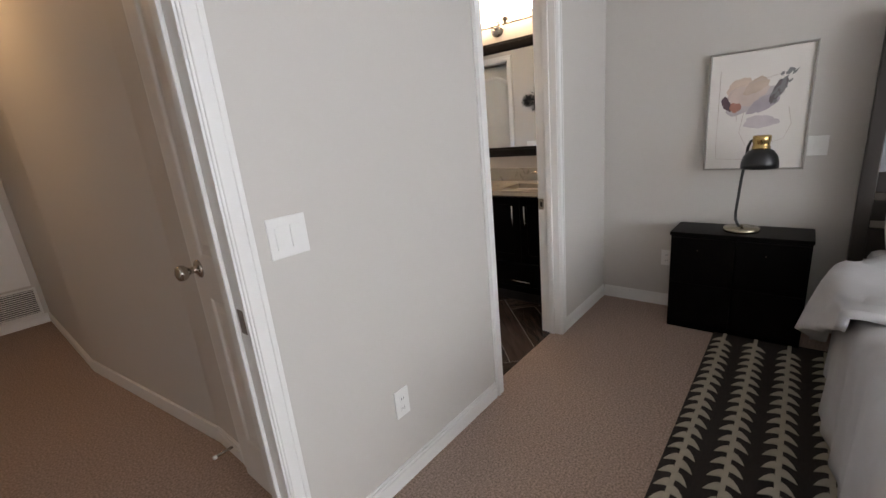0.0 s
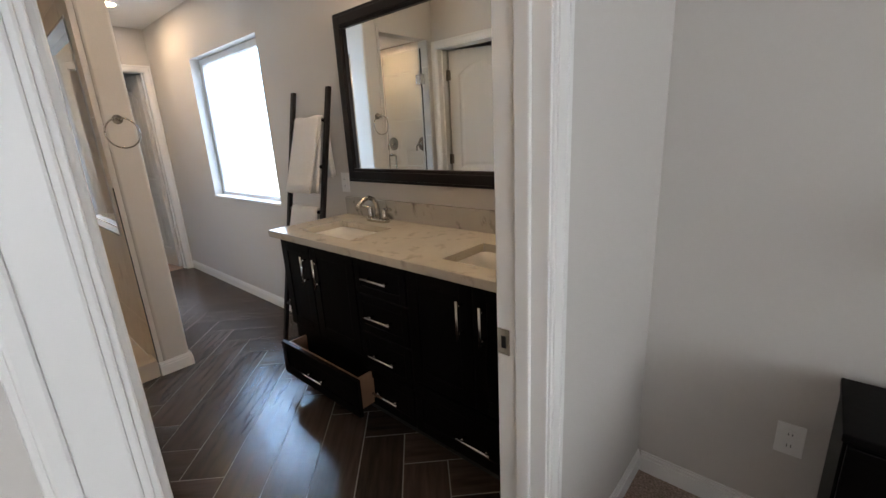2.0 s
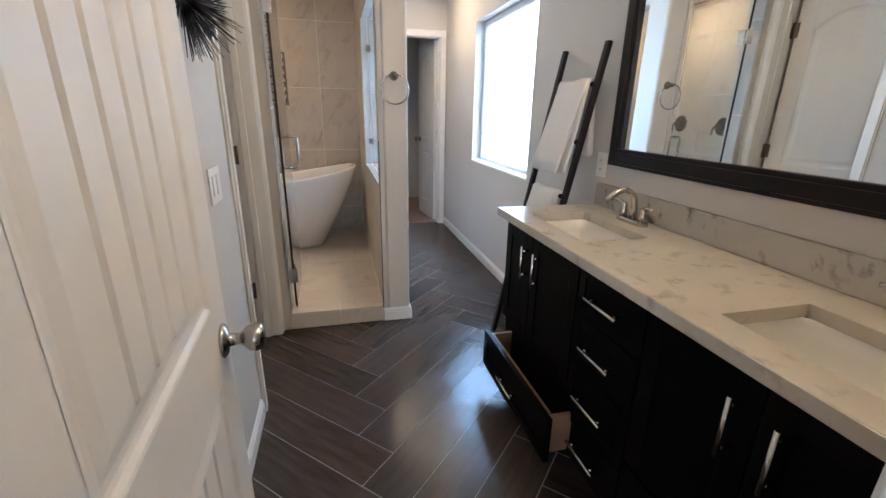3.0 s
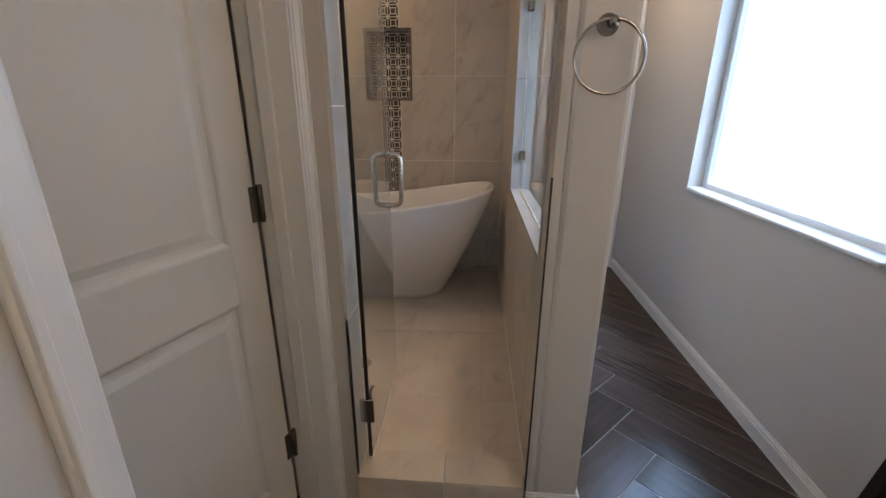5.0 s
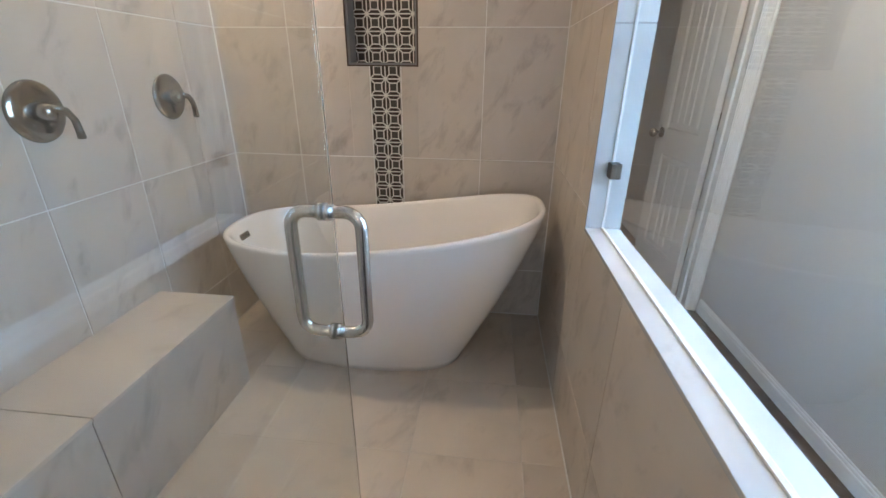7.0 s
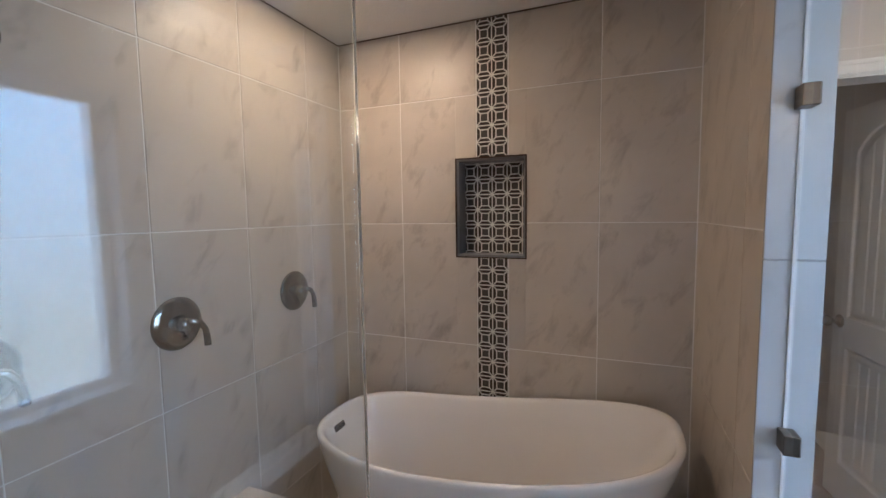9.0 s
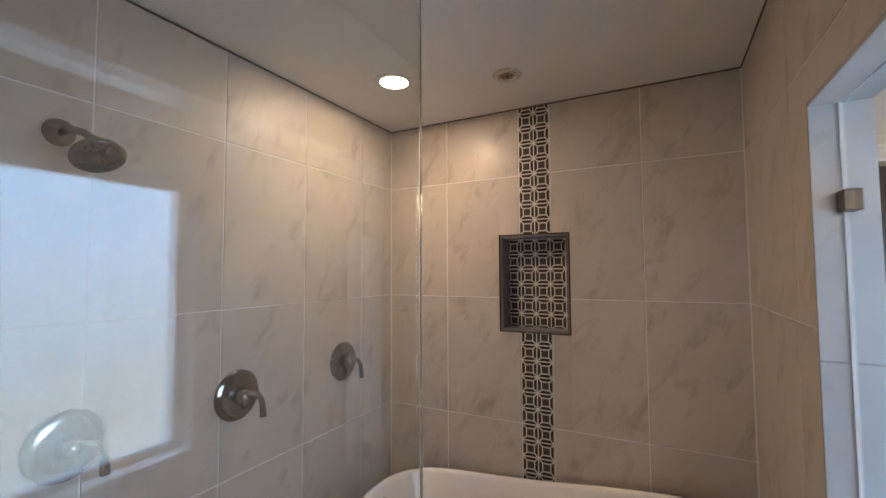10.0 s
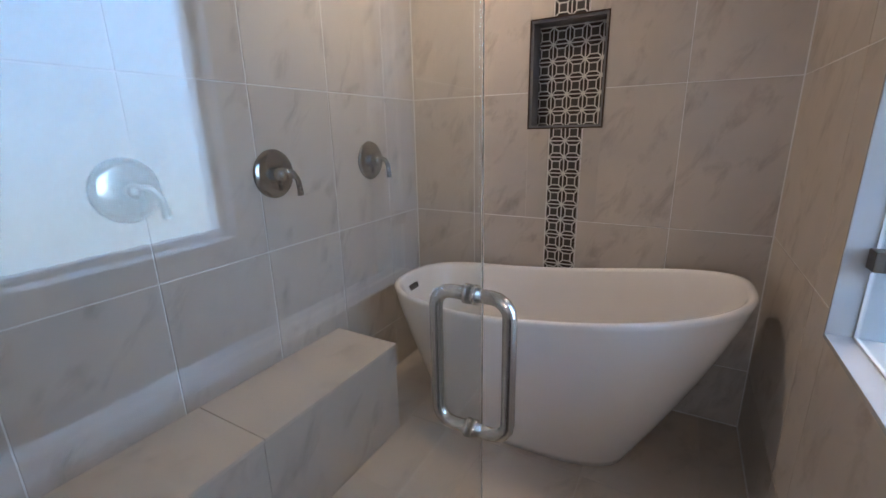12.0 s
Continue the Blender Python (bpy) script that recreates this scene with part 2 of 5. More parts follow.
def lathe(bm, profile, n=28, m=None):
    """Turn (radius, height) pairs about z."""
    rings = []
    for r, z in profile:
        rings.append([bm.verts.new((max(r, 1e-4) * math.cos(2 * math.pi * j / n), max(r, 1e-4) * math.sin(2 * math.pi * j / n), z)) for j in range(n)])
    for a, b in zip(rings, rings[1:]):
        for j in range(n):
            f = bm.faces.new((a[j], a[(j + 1) % n], b[(j + 1) % n], b[j]))
            f.smooth = True
    bm.faces.new(rings[0][::-1])
    bm.faces.new(rings[-1])
    vs = [v for ring in rings for v in ring]
    if m is not None:
        bmesh.ops.transform(bm, matrix=m, verts=vs)
    return vs


def mesh_from(bm, name, mat):
    bmesh.ops.recalc_face_normals(bm, faces=bm.faces)
    me = bpy.data.meshes.new(name)
    bm.to_mesh(me)
    bm.free()
    me.materials.append(mat)
    return me


def part(name, bm, mat, parent=None, label=""):
    ob = new(name, mesh_from(bm, name, mat))
    if parent is not None:
        ob.parent = parent
    return tagged(ob, label) if label else ob


def thing(name, label, category, group="", kind="", at=(0, 0, 0)):
    ob = new(name)
    ob.location = at
    ob.empty_display_size = 0.1
    return tagged(ob, label, category, group, kind)


def structure(name, boxes, mat, label="", category="wall"):
    bm = bmesh.new()
    for b in boxes:
        box(bm, *b)
    return tagged(part(name, bm, mat), label or name.replace("_", " "), category, kind="structure")


def block(name, mat, parent, dims, bevel=0.0, label="", m=None):
    bm = bmesh.new()
    box(bm, *dims, bevel, m)
    return part(name, bm, mat, parent, label)


def local(parent, *children):
    """Parts were built in world space: keep them there under a thing whose base lies elsewhere."""
    for c in children:
        c.matrix_parent_inverse = parent.matrix_basis.inverted()


def slant(bm, a, b, th, z0, z1):
    """An upright wall stretch from a to b, th thick towards +x."""
    low = [bm.verts.new((x, y, z0)) for x, y in (a, (a[0] + th, a[1]), (b[0] + th, b[1]), b)]
    high = [bm.verts.new((v.co.x, v.co.y, z1)) for v in low]
    for i in range(4):
        j = (i + 1) % 4
        bm.faces.new((low[i], low[j], high[j], high[i]))
    bm.faces.new(low[::-1])
    bm.faces.new(high)


# ---- structure ----
H = 2.44
XE = 3.36          # east wall face
YB, YT = 1.235, 1.355   # bedroom face and bathroom face of the wall between
DOORH = 2.06
DL, DR = 1.884, 2.612     # bathroom doorway
WX = 1.745          # west wall of the bathroom
SF, SB = 3.65, 5.80     # shower front and back
SL, SR = 0.715, 2.388   # shower side faces
TH = 0.010         # tile thickness
FX0, FX1, FY = 2.70, 3.303, 6.02    # closet doorway

structure("floor_bedroom", [(-1.6, XE, -3.2, 1.30, -0.1, 0.0)], CARPET, "beige-brown cut pile carpet of the bedroom", "floor")
structure("floor_hall", [(-1.6, 0.9, 1.30, 5.40, -0.1, 0.0)], CARPET, "beige-brown cut pile carpet of the hall", "floor")
structure("floor_closet", [(2.0, XE, FY + 0.06, 7.8, -0.1, 0.0)], CARPET, "beige carpet of the closet beyond the far door", "floor")
floor_bath = structure("floor_bathroom", [(0.90, XE, 1.30, SF, -0.1, -0.0014), (2.40, XE, SF, FY + 0.06, -0.1, -0.0014)], DARKGROUT, "dark grout bed under herringbone planks", "floor")
floor_shower = structure("floor_shower", [(SL, SR, SF + 0.115, SB, -0.1, 0.0205)], FLOORGROUT, "shower floor grout bed", "floor")

structure("wall_bedroom_bath", [(-1.6, -0.10, YB, YT, 0, H), (-0.10, 0.735, YB, YT, DOORH, H), (0.735, DL, YB, YT, 0, H),
                                (DL, DR, YB, YT, DOORH, H), (DR, XE, YB, YT, 0, H)], PAINT, "greige painted wall between bedroom and bathroom")
WY0, WY1, WZ0, WZ1 = 3.79, 4.995, 0.860, 2.025
structure("wall_east", [(XE, XE + 0.14, -3.2, WY0, 0, H), (XE, XE + 0.14, WY1, 7.8, 0, H), (XE, XE + 0.14, WY0, WY1, 0, WZ0),
                        (XE, XE + 0.14, WY0, WY1, WZ1, H)], PAINT, "greige painted outer wall with a window opening")
CY0, CY1 = 2.927, 3.608
structure("wall_bath_west", [(WX - 0.12, WX, YT, CY0, 0, H), (WX - 0.12, WX, CY0, CY1, DOORH, H), (WX - 0.12, WX, CY1, SF, 0, H)], PAINT,
          "pale painted wall beside the bathroom door")
OPX0, OPX1, OPZ = 1.803, 2.368, 2.12
structure("wall_shower_front", [(0.655, OPX0, SF, SF + 0.115, 0, H), (OPX0, OPX1, SF, SF + 0.115, OPZ, H)], PAINT, "wall beside and over the shower door")
IY0, IY1, IZ0, IZ1 = 3.85, 4.98, 0.848, 1.982
XO = 2.540          # outer face of the end post
XW = 2.492          # outer face of the window wall behind it
bm = bmesh.new()
box(bm, SR + TH, XO, SF, IY0 - 0.010, -0.02, H + 0.02, 0.014)
tagged(part("wall_shower_post", bm, PAINT), "greige painted end post with rounded corners", "wall", kind="structure")
wall_sr = structure("wall_shower_east", [(SR + TH, XW, IY1 + 0.010, SB + 0.17, 0, H), (SR + TH, XW, IY0 - 0.010, IY1 + 0.010, 0, IZ0 - 0.012),
                                         (SR + TH, XW, IY0 - 0.010, IY1 + 0.010, IZ1 + 0.012, H), (OPX1 + 0.004, SR + TH, SF, SF + 0.012, 0, H)], PAINT, "greige wall beside the shower with an inner window")
NX0, NX1, NZ0, NZ1 = 1.372, 1.708, 1.333, 1.800
wall_sb = structure("wall_shower_north", [(SL - 0.03, NX0, SB + 0.002, SB + 0.17, 0, H), (NX1, SR + TH, SB + 0.002, SB + 0.17, 0, H),
                                          (NX0, NX1, SB + 0.002, SB + 0.17, 0, NZ0), (NX0, NX1, SB + 0.002, SB + 0.17, NZ1, H), (NX0, NX1, SB + 0.11, SB + 0.17, NZ0, NZ1)],
                    GROUT, "tiled back wall of the shower with a niche")
wall_sl = structure("wall_shower_west", [(SL - 0.03, SL - 0.002, SF + 0.115, SB + 0.002, 0, H)], GROUT, "tiled side wall of the shower")
structure("wall_bath_north", [(XO, FX0, FY, FY + 0.12, 0, H), (FX1, XE, FY, FY + 0.12, 0, H), (FX0, FX1, FY, FY + 0.12, DOORH, H)], PAINT,
          "painted end wall with a doorway to the closet")
structure("wall_closet_west", [(2.0, 2.12, FY + 0.12, 7.8, 0, H)], PAINT, "closet side wall")
structure("wall_closet_north", [(2.0, XE, 7.68, 7.8, 0, H)], PAINT, "closet end wall")
structure("wall_hall_east", [(0.845, 0.965, YT, 2.15, 0, H), (0.655, 0.685, SF + 0.115, 5.25, 0, H)], PAINT, "hall wall in warm lamp light")
bm = bmesh.new()
slant(bm, (0.845, 2.15), (0.655, SF), 0.10, 0, H)
tagged(part("wall_hall_slant", bm, PAINT), "gently slanting stretch of hall wall", "wall", kind="structure")
structure("wall_hall_west", [(-0.62, -0.50, YT, 5.25, 0, H)], PAINT, "hall side wall")
structure("wall_hall_north", [(-0.62, 0.685, 5.25, 5.37, 0, H)], PAINT, "hall end wall")
structure("wall_bedroom_west", [(-1.72, -1.60, -3.2, YT, 0, H)], PAINT, "bedroom side wall")
structure("wall_bedroom_south", [(-1.6, -1.4, -3.32, -3.2, 0, H), (2.2, XE, -3.32, -3.2, 0, H), (-1.4, 2.2, -3.32, -3.2, 0, 0.6), (-1.4, 2.2, -3.32, -3.2, 2.2, H)],
          PAINT, "bedroom wall with a wide window")
bm = bmesh.new()
box(bm, -1.72, XE + 0.14, -3.32, YT, H, H + 0.1)
box(bm, -1.72, XE + 0.14, YT, 7.8, H, H + 0.1)
tagged(part("ceiling", bm, CEILING), "white textured flat ceiling", "ceiling", kind="structure")
bm = bmesh.new()
box(bm, SL, SR, SF + 0.115, SB, H - 0.012, H - 0.002)
tagged(part("ceiling_shower", bm, CEILING), "white ceiling over the shower", "ceiling", kind="structure")

# brown strips painting in the shadow line where wall tiles meet the ceiling
JOINTSHADE = material("painted_joint_shade", (0.13, 0.095, 0.07), 0.7, var=0.3, scale=25)
structure("trim_shower_ceiling", [(SL, SL + 0.004, SF + 0.12, SB, H - 0.018, H - 0.0125), (SL + 0.004, SR, SB - 0.004, SB, H - 0.018, H - 0.0125), (SR - 0.004, SR, SF + 0.12, SB - 0.004, H - 0.018, H - 0.0125)],
          JOINTSHADE, "thin brown strip painted as the shadow line between tiles and ceiling", "caulk")

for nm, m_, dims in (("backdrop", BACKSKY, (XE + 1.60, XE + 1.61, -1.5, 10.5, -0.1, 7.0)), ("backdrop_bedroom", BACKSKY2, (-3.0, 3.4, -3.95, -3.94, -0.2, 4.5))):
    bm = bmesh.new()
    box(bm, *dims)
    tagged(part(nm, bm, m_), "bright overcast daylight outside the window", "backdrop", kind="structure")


# ---- windows ----
def window_unit(name, y0, y1, z0, z1, label):
    w = thing(name, label, "window", kind="structure", at=(XE + 0.08, (y0 + y1) / 2, z0))
    t, x0, x1 = 0.045, XE + 0.075, XE + 0.13
    kids = [block("window_frame", VINYL, w, (x0, x1, y0, y0 + t, z0, z1), 0.005), block("window_frame", VINYL, w, (x0, x1, y1 - t, y1, z0, z1), 0.005),
            block("window_frame", VINYL, w, (x0, x1, y0 + t, y1 - t, z0, z0 + t), 0.005), block("window_frame", VINYL, w, (x0, x1, y0 + t, y1 - t, z1 - t, z1), 0.005)]
    g = block("pane", PANE, w, (x0 + 0.02, x0 + 0.026, y0 + t, y1 - t, z0 + t, z1 - t))
    g.visible_shadow = False
    sill = block("window_sill", WHITE, w, (XE - 0.012, XE + 0.075, y0 + 0.002, y1 - 0.002, z0, z0 + 0.018), 0.006)
    local(w, g, sill, *kids)


window_unit("window_1", WY0, WY1, WZ0, WZ1, "square white vinyl window with bright daylight")


# ---- doors, casings and boards ----
def casing(name, axis, a0, a1, top, face, out, label):
    """Moulded trim round a doorway: axis 'x' or 'y' runs along the wall, out is the way it stands proud."""
    c = thing(name, label, "door casing", kind="structure")
    steps = ((0.0, 0.060, 0.010), (0.007, 0.053, 0.014), (0.040, 0.055, 0.018))
    for leg in (0, 1, 2):
        bm = bmesh.new()
        for s0, s1, d in steps:
            lo, hi = sorted((face, face + out * d))
            if leg == 0:
                r = (a0 - 0.006 - s1, a0 - 0.006 - s0, 0, top + 0.006 + s0)
            elif leg == 1:
                r = (a1 + 0.006 + s0, a1 + 0.006 + s1, 0, top + 0.006 + s0)
            else:
                r = (a0 - 0.006 - s1, a1 + 0.006 + s1, top + 0.006 + s0, top + 0.006 + s1)
            if axis == 'x':
                box(bm, r[0], r[1], lo, hi, r[2], r[3], 0.003)
            else:
                box(bm, lo, hi, r[0], r[1], r[2], r[3], 0.003)
        part("casing_leg" if leg < 2 else "casing_head", bm, WHITE, c)
    return c


def jamb(name, axis, a0, a1, top, f0, f1, stop, label):
    j = thing(name, label, "door jamb", kind="structure")
    for r in ((a0 - 0.001, a0 + 0.018, 0, top), (a1 - 0.018, a1 + 0.001, 0, top), (a0 + 0.018, a1 - 0.018, top - 0.018, top)):
        d = (r[0], r[1], f0 - 0.004, f1 + 0.004, r[2], r[3]) if axis == 'x' else (f0 - 0.004, f1 + 0.004, r[0], r[1], r[2], r[3])
        block("jamb_board", WHITE, j, d, 0.002)
    for r in ((a0 + 0.018, a0 + 0.030, 0, top - 0.018), (a1 - 0.030, a1 - 0.018, 0, top - 0.018)):
        d = (r[0], r[1], stop, stop + 0.035, r[2], r[3]) if axis == 'x' else (stop, stop + 0.035, r[0], r[1], r[2], r[3])
        block("door_stop", WHITE, j, d, 0.003)
    return j


casing("trim_bath_door", 'x', DL + 0.018, DR - 0.018, DOORH - 0.018, YB, -1, "white moulded casing round the bathroom doorway")
casing("trim_bath_door_inside", 'x', DL + 0.018, DR - 0.018, DOORH - 0.018, YT, 1, "white moulded casing inside the bathroom doorway")
j1 = jamb("jamb_bath_door", 'x', DL, DR, DOORH, YB, YT, YB + 0.035, "white door jamb with a strike plate")
strike = block("strike_plate", NICKEL, j1, (DR - 0.0205, DR - 0.0175, YT - 0.030, YT + 0.004, 0.815, 0.880), 0.001, "brushed metal strike plate")
for hz in (0.256, 0.976, 1.806):
    block("hinge_leaf", DARKMETAL, j1, (DL + 0.0175, DL + 0.0200, YT - 0.036, YT + 0.003, hz - 0.045, hz + 0.045), 0.0006, "worn metal hinge leaf")
block("latch_hole", BLACK, j1, (DR - 0.0212, DR - 0.0195, YT - 0.020, YT - 0.008, 0.832, 0.862))
casing("trim_hall_door", 'x', -0.10 + 0.018, 0.717, DOORH - 0.018, YB, -1, "white casing round the bedroom doorway")
j2 = jamb("jamb_hall_door", 'x', -0.10, 0.735, DOORH, YB, YT, YB + 0.05, "white jamb of the bedroom doorway")
block("strike_plate", DARKMETAL, j2, (0.7150, 0.7168, YB + 0.008, YB + 0.040, 0.85, 0.92), 0.001, "dark metal strike plate")
casing("trim_toilet_door", 'y', CY0 + 0.018, CY1 - 0.018, DOORH - 0.018, WX, 1, "white casing round the side doorway")
jamb("jamb_toilet_door", 'y', CY0, CY1, DOORH, WX - 0.12, WX, WX - 0.085, "white jamb of the side doorway")
casing("trim_closet_door", 'x', FX0 + 0.018, FX1 - 0.018, DOORH - 0.018, FY, -1, "white casing round the closet doorway")
jamb("jamb_closet_door", 'x', FX0, FX1, DOORH, FY, FY + 0.12, FY + 0.045, "white jamb of the closet doorway")


def panel_top(x, x0, x1, z1, rise):
    """Height of a panel's upper edge, arched by rise in the middle."""
    t = (x - x0) / (x1 - x0)
    return z1 - rise * (2 * t - 1) ** 2


def moulded_panel(bm, x0, x1, z0, z1, y, out, rise=0.0, planks=0):
    """A panel sunk into a door face with a moulded edge and a raised field, which may be cut into planks by V grooves."""
    n = 14 if rise else 1

    def loop(inset, depth):
        a, b = x0 + inset, x1 - inset
        pts = [(a, z0 + inset), (b, z0 + inset)]
        for i in range(n + 1):
            x = b - (b - a) * i / n
            pts.append((x, panel_top(x, a, b, z1 - inset, rise)))
        return [bm.verts.new((px, y - out * depth, pz)) for px, pz in pts]
    rings = [loop(0.0, 0.0), loop(0.005, 0.0015), loop(0.012, 0.0065), loop(0.020, 0.0080), loop(0.030, 0.0080), loop(0.050, 0.0030)]
    for a, b in zip(rings, rings[1:]):
        k = len(a)
        for i in range(k):
            bm.faces.new((a[i], a[(i + 1) % k], b[(i + 1) % k], b[i]))
    if not planks:
        bm.faces.new(rings[-1])
        return
    a, b = x0 + 0.050, x1 - 0.050
    cuts = [(a, 0.0030)]
    for i in range(1, planks):
        c = a + (b - a) * i / planks
        cuts += [(c - 0.008, 0.0030), (c - 0.002, 0.0078), (c + 0.002, 0.0078), (c + 0.008, 0.0030)]
    cuts.append((b, 0.0030))
    for (xa, da), (xb, db) in zip(cuts, cuts[1:]):
        m = max(1, round((xb - xa) / 0.03))
        for j in range(m):
            u0, u1 = xa + (xb - xa) * j / m, xa + (xb - xa) * (j + 1) / m
            bm.faces.new([bm.verts.new(p) for p in ((u0, y - out * da, z0 + 0.050), (u1, y - out * db, z0 + 0.050),
                                                    (u1, y - out * db, panel_top(u1, a, b, z1 - 0.050, rise)), (u0, y - out * da, panel_top(u0, a, b, z1 - 0.050, rise)))])


def door_leaf(name, width, height, hinge, angle, label, knob_z=0.90, hinges=(0.30, 1.06, 1.82), hinge_face=1, planks=0, rails=(0.20, 0.825, 0.975), edge_plates=False, gap=0.003):
    """A two-panel door with an arched upper panel. hinge: the hinge line on the floor; the leaf runs along local +x."""
    d = thing(name, label, "door", at=(hinge[0], hinge[1], 0.006))
    d.rotation_euler = (0, 0, radians(angle))
    th = 0.035
    st = min(0.105, width * 0.2)
    p0, p1, p2 = rails
    top, rise = height - 0.11, 0.10
    bm = bmesh.new()
    box(bm, gap, st, -th / 2, th / 2, 0.004, height, 0.0015)
    box(bm, width - st, width, -th / 2, th / 2, 0.004, height, 0.0015)
    for z0, z1 in ((0.004, p0), (p1, p2), (top, height)):
        box(bm, st, width - st, -th / 2, th / 2, z0, z1)
    box(bm, st, width - st, -th / 2 + 0.0085, th / 2 - 0.0085, p0, top)
    for side in (-1, 1):
        for i in range(14):
            xa, xb = (st + (width - 2 * st) * (i + j) / 14 for j in (0, 1))
            bm.faces.new([bm.verts.new(q) for q in ((xa, side * th / 2, panel_top(xa, st, width - st, top, rise)), (xb, side * th / 2, panel_top(xb, st, width - st, top, rise)),
                                                    (xb, side * th / 2, top), (xa, side * th / 2, top))])
    part("leaf", bm, DOORWHITE, d)
    for side in (-1, 1):
        for z0, z1, r in ((p2, top, rise), (p0, p1, 0.0)):
            bm = bmesh.new()
            moulded_panel(bm, st, width - st, z0, z1, side * th / 2, side, r, planks)
            part("panel", bm, DOORWHITE, d)
    for side in (-1, 1):
        bm = bmesh.new()
        m = Matrix.Translation((width - 0.06, side * th / 2, knob_z)) @ Matrix.Rotation(radians(-90 * side), 4, 'X')
        lathe(bm, [(0.0, 0.0), (0.033, 0.0), (0.034, 0.004), (0.028, 0.009), (0.013, 0.012), (0.011, 0.030), (0.016, 0.038), (0.026, 0.048), (0.0285, 0.060),
                   (0.025, 0.072), (0.014, 0.077), (0.0, 0.078)], 24, m)
        part("door_knob", bm, NICKEL, d, "satin nickel round knob")
    for z in hinges:
        bm = bmesh.new()
        hy = hinge_face * th / 2
        box(bm, -0.030, 0.030, hy - 0.001 * hinge_face, hy + 0.002 * hinge_face, z - 0.045, z + 0.045, 0.0008)
        sweep(bm, [(0, hy + 0.005 * hinge_face, z - 0.048), (0, hy + 0.005 * hinge_face, z + 0.048)], 0.006, 10)
        if edge_plates:
            box(bm, 0.0012, 0.0035, -0.0165, 0.0125, z - 0.045, z + 0.045, 0.0005)
        part("hinge", bm, DARKMETAL if name != "door_closet" else NICKEL, d, "worn metal butt hinge")
    return d


door_leaf("door_bath", 0.655, 2.03, (1.9135, YT + 0.022), 93.5, "open white two-panel door with a nickel knob", 0.860, (0.25, 0.97, 1.80), planks=5, rails=(0.20, 0.80, 0.945), edge_plates=True)
door_leaf("door_toilet", 0.630, 2.03, (WX - 0.130, CY1 - 0.024), 251, "slightly open white two-panel door of the side room", 0.9, gap=0.014)
door_leaf("door_closet", 0.57, 2.03, (FX1 - 0.030, FY + 0.130), 97, "half-open white two-panel closet door", 0.95, (0.29, 1.07, 1.85), hinge_face=-1, planks=4, gap=0.012)
door_leaf("door_hall", 0.44, 2.01, (0.830, 1.385), 90, "closed beige hall door with a lever knob", 0.93, ())


def baseboard(name, runs, label="white moulded baseboard"):
    """runs: (x0, y0, x1, y1, nx, ny): along the wall's face, with the way into the room."""
    b = thing(name, label, "baseboard", kind="structure")
    for x0, y0, x1, y1, nx, ny in runs:
        bm = bmesh.new()
        for d, z0, z1 in ((0.013, 0.0, 0.062), (0.010, 0.062, 0.076), (0.006, 0.076, 0.086)):
            xs, ys = sorted((x0, x1)), sorted((y0, y1))
            if nx:
                xs = sorted((x0, x0 + nx * d))
            else:
                ys = sorted((y0, y0 + ny * d))
            box(bm, xs[0], xs[1], ys[0], ys[1], z0, z1, 0.002)
        part("board", bm, WHITE, b)


baseboard("baseboard_bedroom", [(0.80, YB, DL - 0.055, YB, 0, -1), (DR + 0.055, YB, XE, YB, 0, -1), (XE, -3.2, XE, YB - 0.014, -1, 0)])
baseboard("baseboard_bath", [(XE, 2.96, XE, FY - 0.02, -1, 0), (WX, YT + 0.07, WX, CY0 - 0.06, 1, 0), (WX, CY1 + 0.055, WX, SF, 1, 0), (OPX1 + 0.004, SF, XO, SF, 0, -1),
                             (XO, SF - 0.013, XO, IY0 - 0.010, 1, 0), (XW, IY0 - 0.010, XW, FY, 1, 0)])
baseboard("baseboard_hall", [(0.845, 1.905, 0.845, 2.15, -1, 0), (0.655, SF, 0.655, 5.25, -1, 0), (-0.5, 5.25, 0.64, 5.25, 0, -1)])
bm = bmesh.new()
slant(bm, (0.832, 2.15), (0.642, SF), 0.0128, 0.0, 0.082)
tagged(part("baseboard_hall_slant", bm, WHITE), "white baseboard along the slanting hall wall", "baseboard", kind="structure")
structure("trim_linen_door", [(0.831, 0.845, 1.838, 1.895, 0, 2.07)], WHITE, "white casing beside the hall door", "door casing")

# ---- bathroom: vanity ----
def bar_pull(parent, a, b, out, r=0.006):
    """A bar handle between two points with posts going back along out."""
    a, b, out = Vector(a), Vector(b), Vector(out)
    d = (b - a).normalized()
    bm = bmesh.new()
    sweep(bm, [a, b], r, 10)
    for p in (a + d * 0.022, b - d * 0.022):
        sweep(bm, [p, p + out], r * 0.75, 8)
    return part("handle", bm, CHROME, parent, "satin chrome bar handle")


def shaker(name, parent, y0, y1, z0, z1, x, rail=0.055, mat=CABINET):
    """A framed cabinet front whose face looks towards -x."""
    bm = bmesh.new()
    box(bm, x + 0.006, x + 0.020, y0, y1, z0, z1)
    front = part(name, bm, mat, parent)
    for d in ((y0, y0 + rail, z0, z1), (y1 - rail, y1, z0, z1), (y0 + rail, y1 - rail, z0, z0 + rail), (y0 + rail, y1 - rail, z1 - rail, z1)):
        bm = bmesh.new()
        box(bm, x, x + 0.006, *d, 0.0015)
        part("frame_rail", bm, mat, front)
    return front


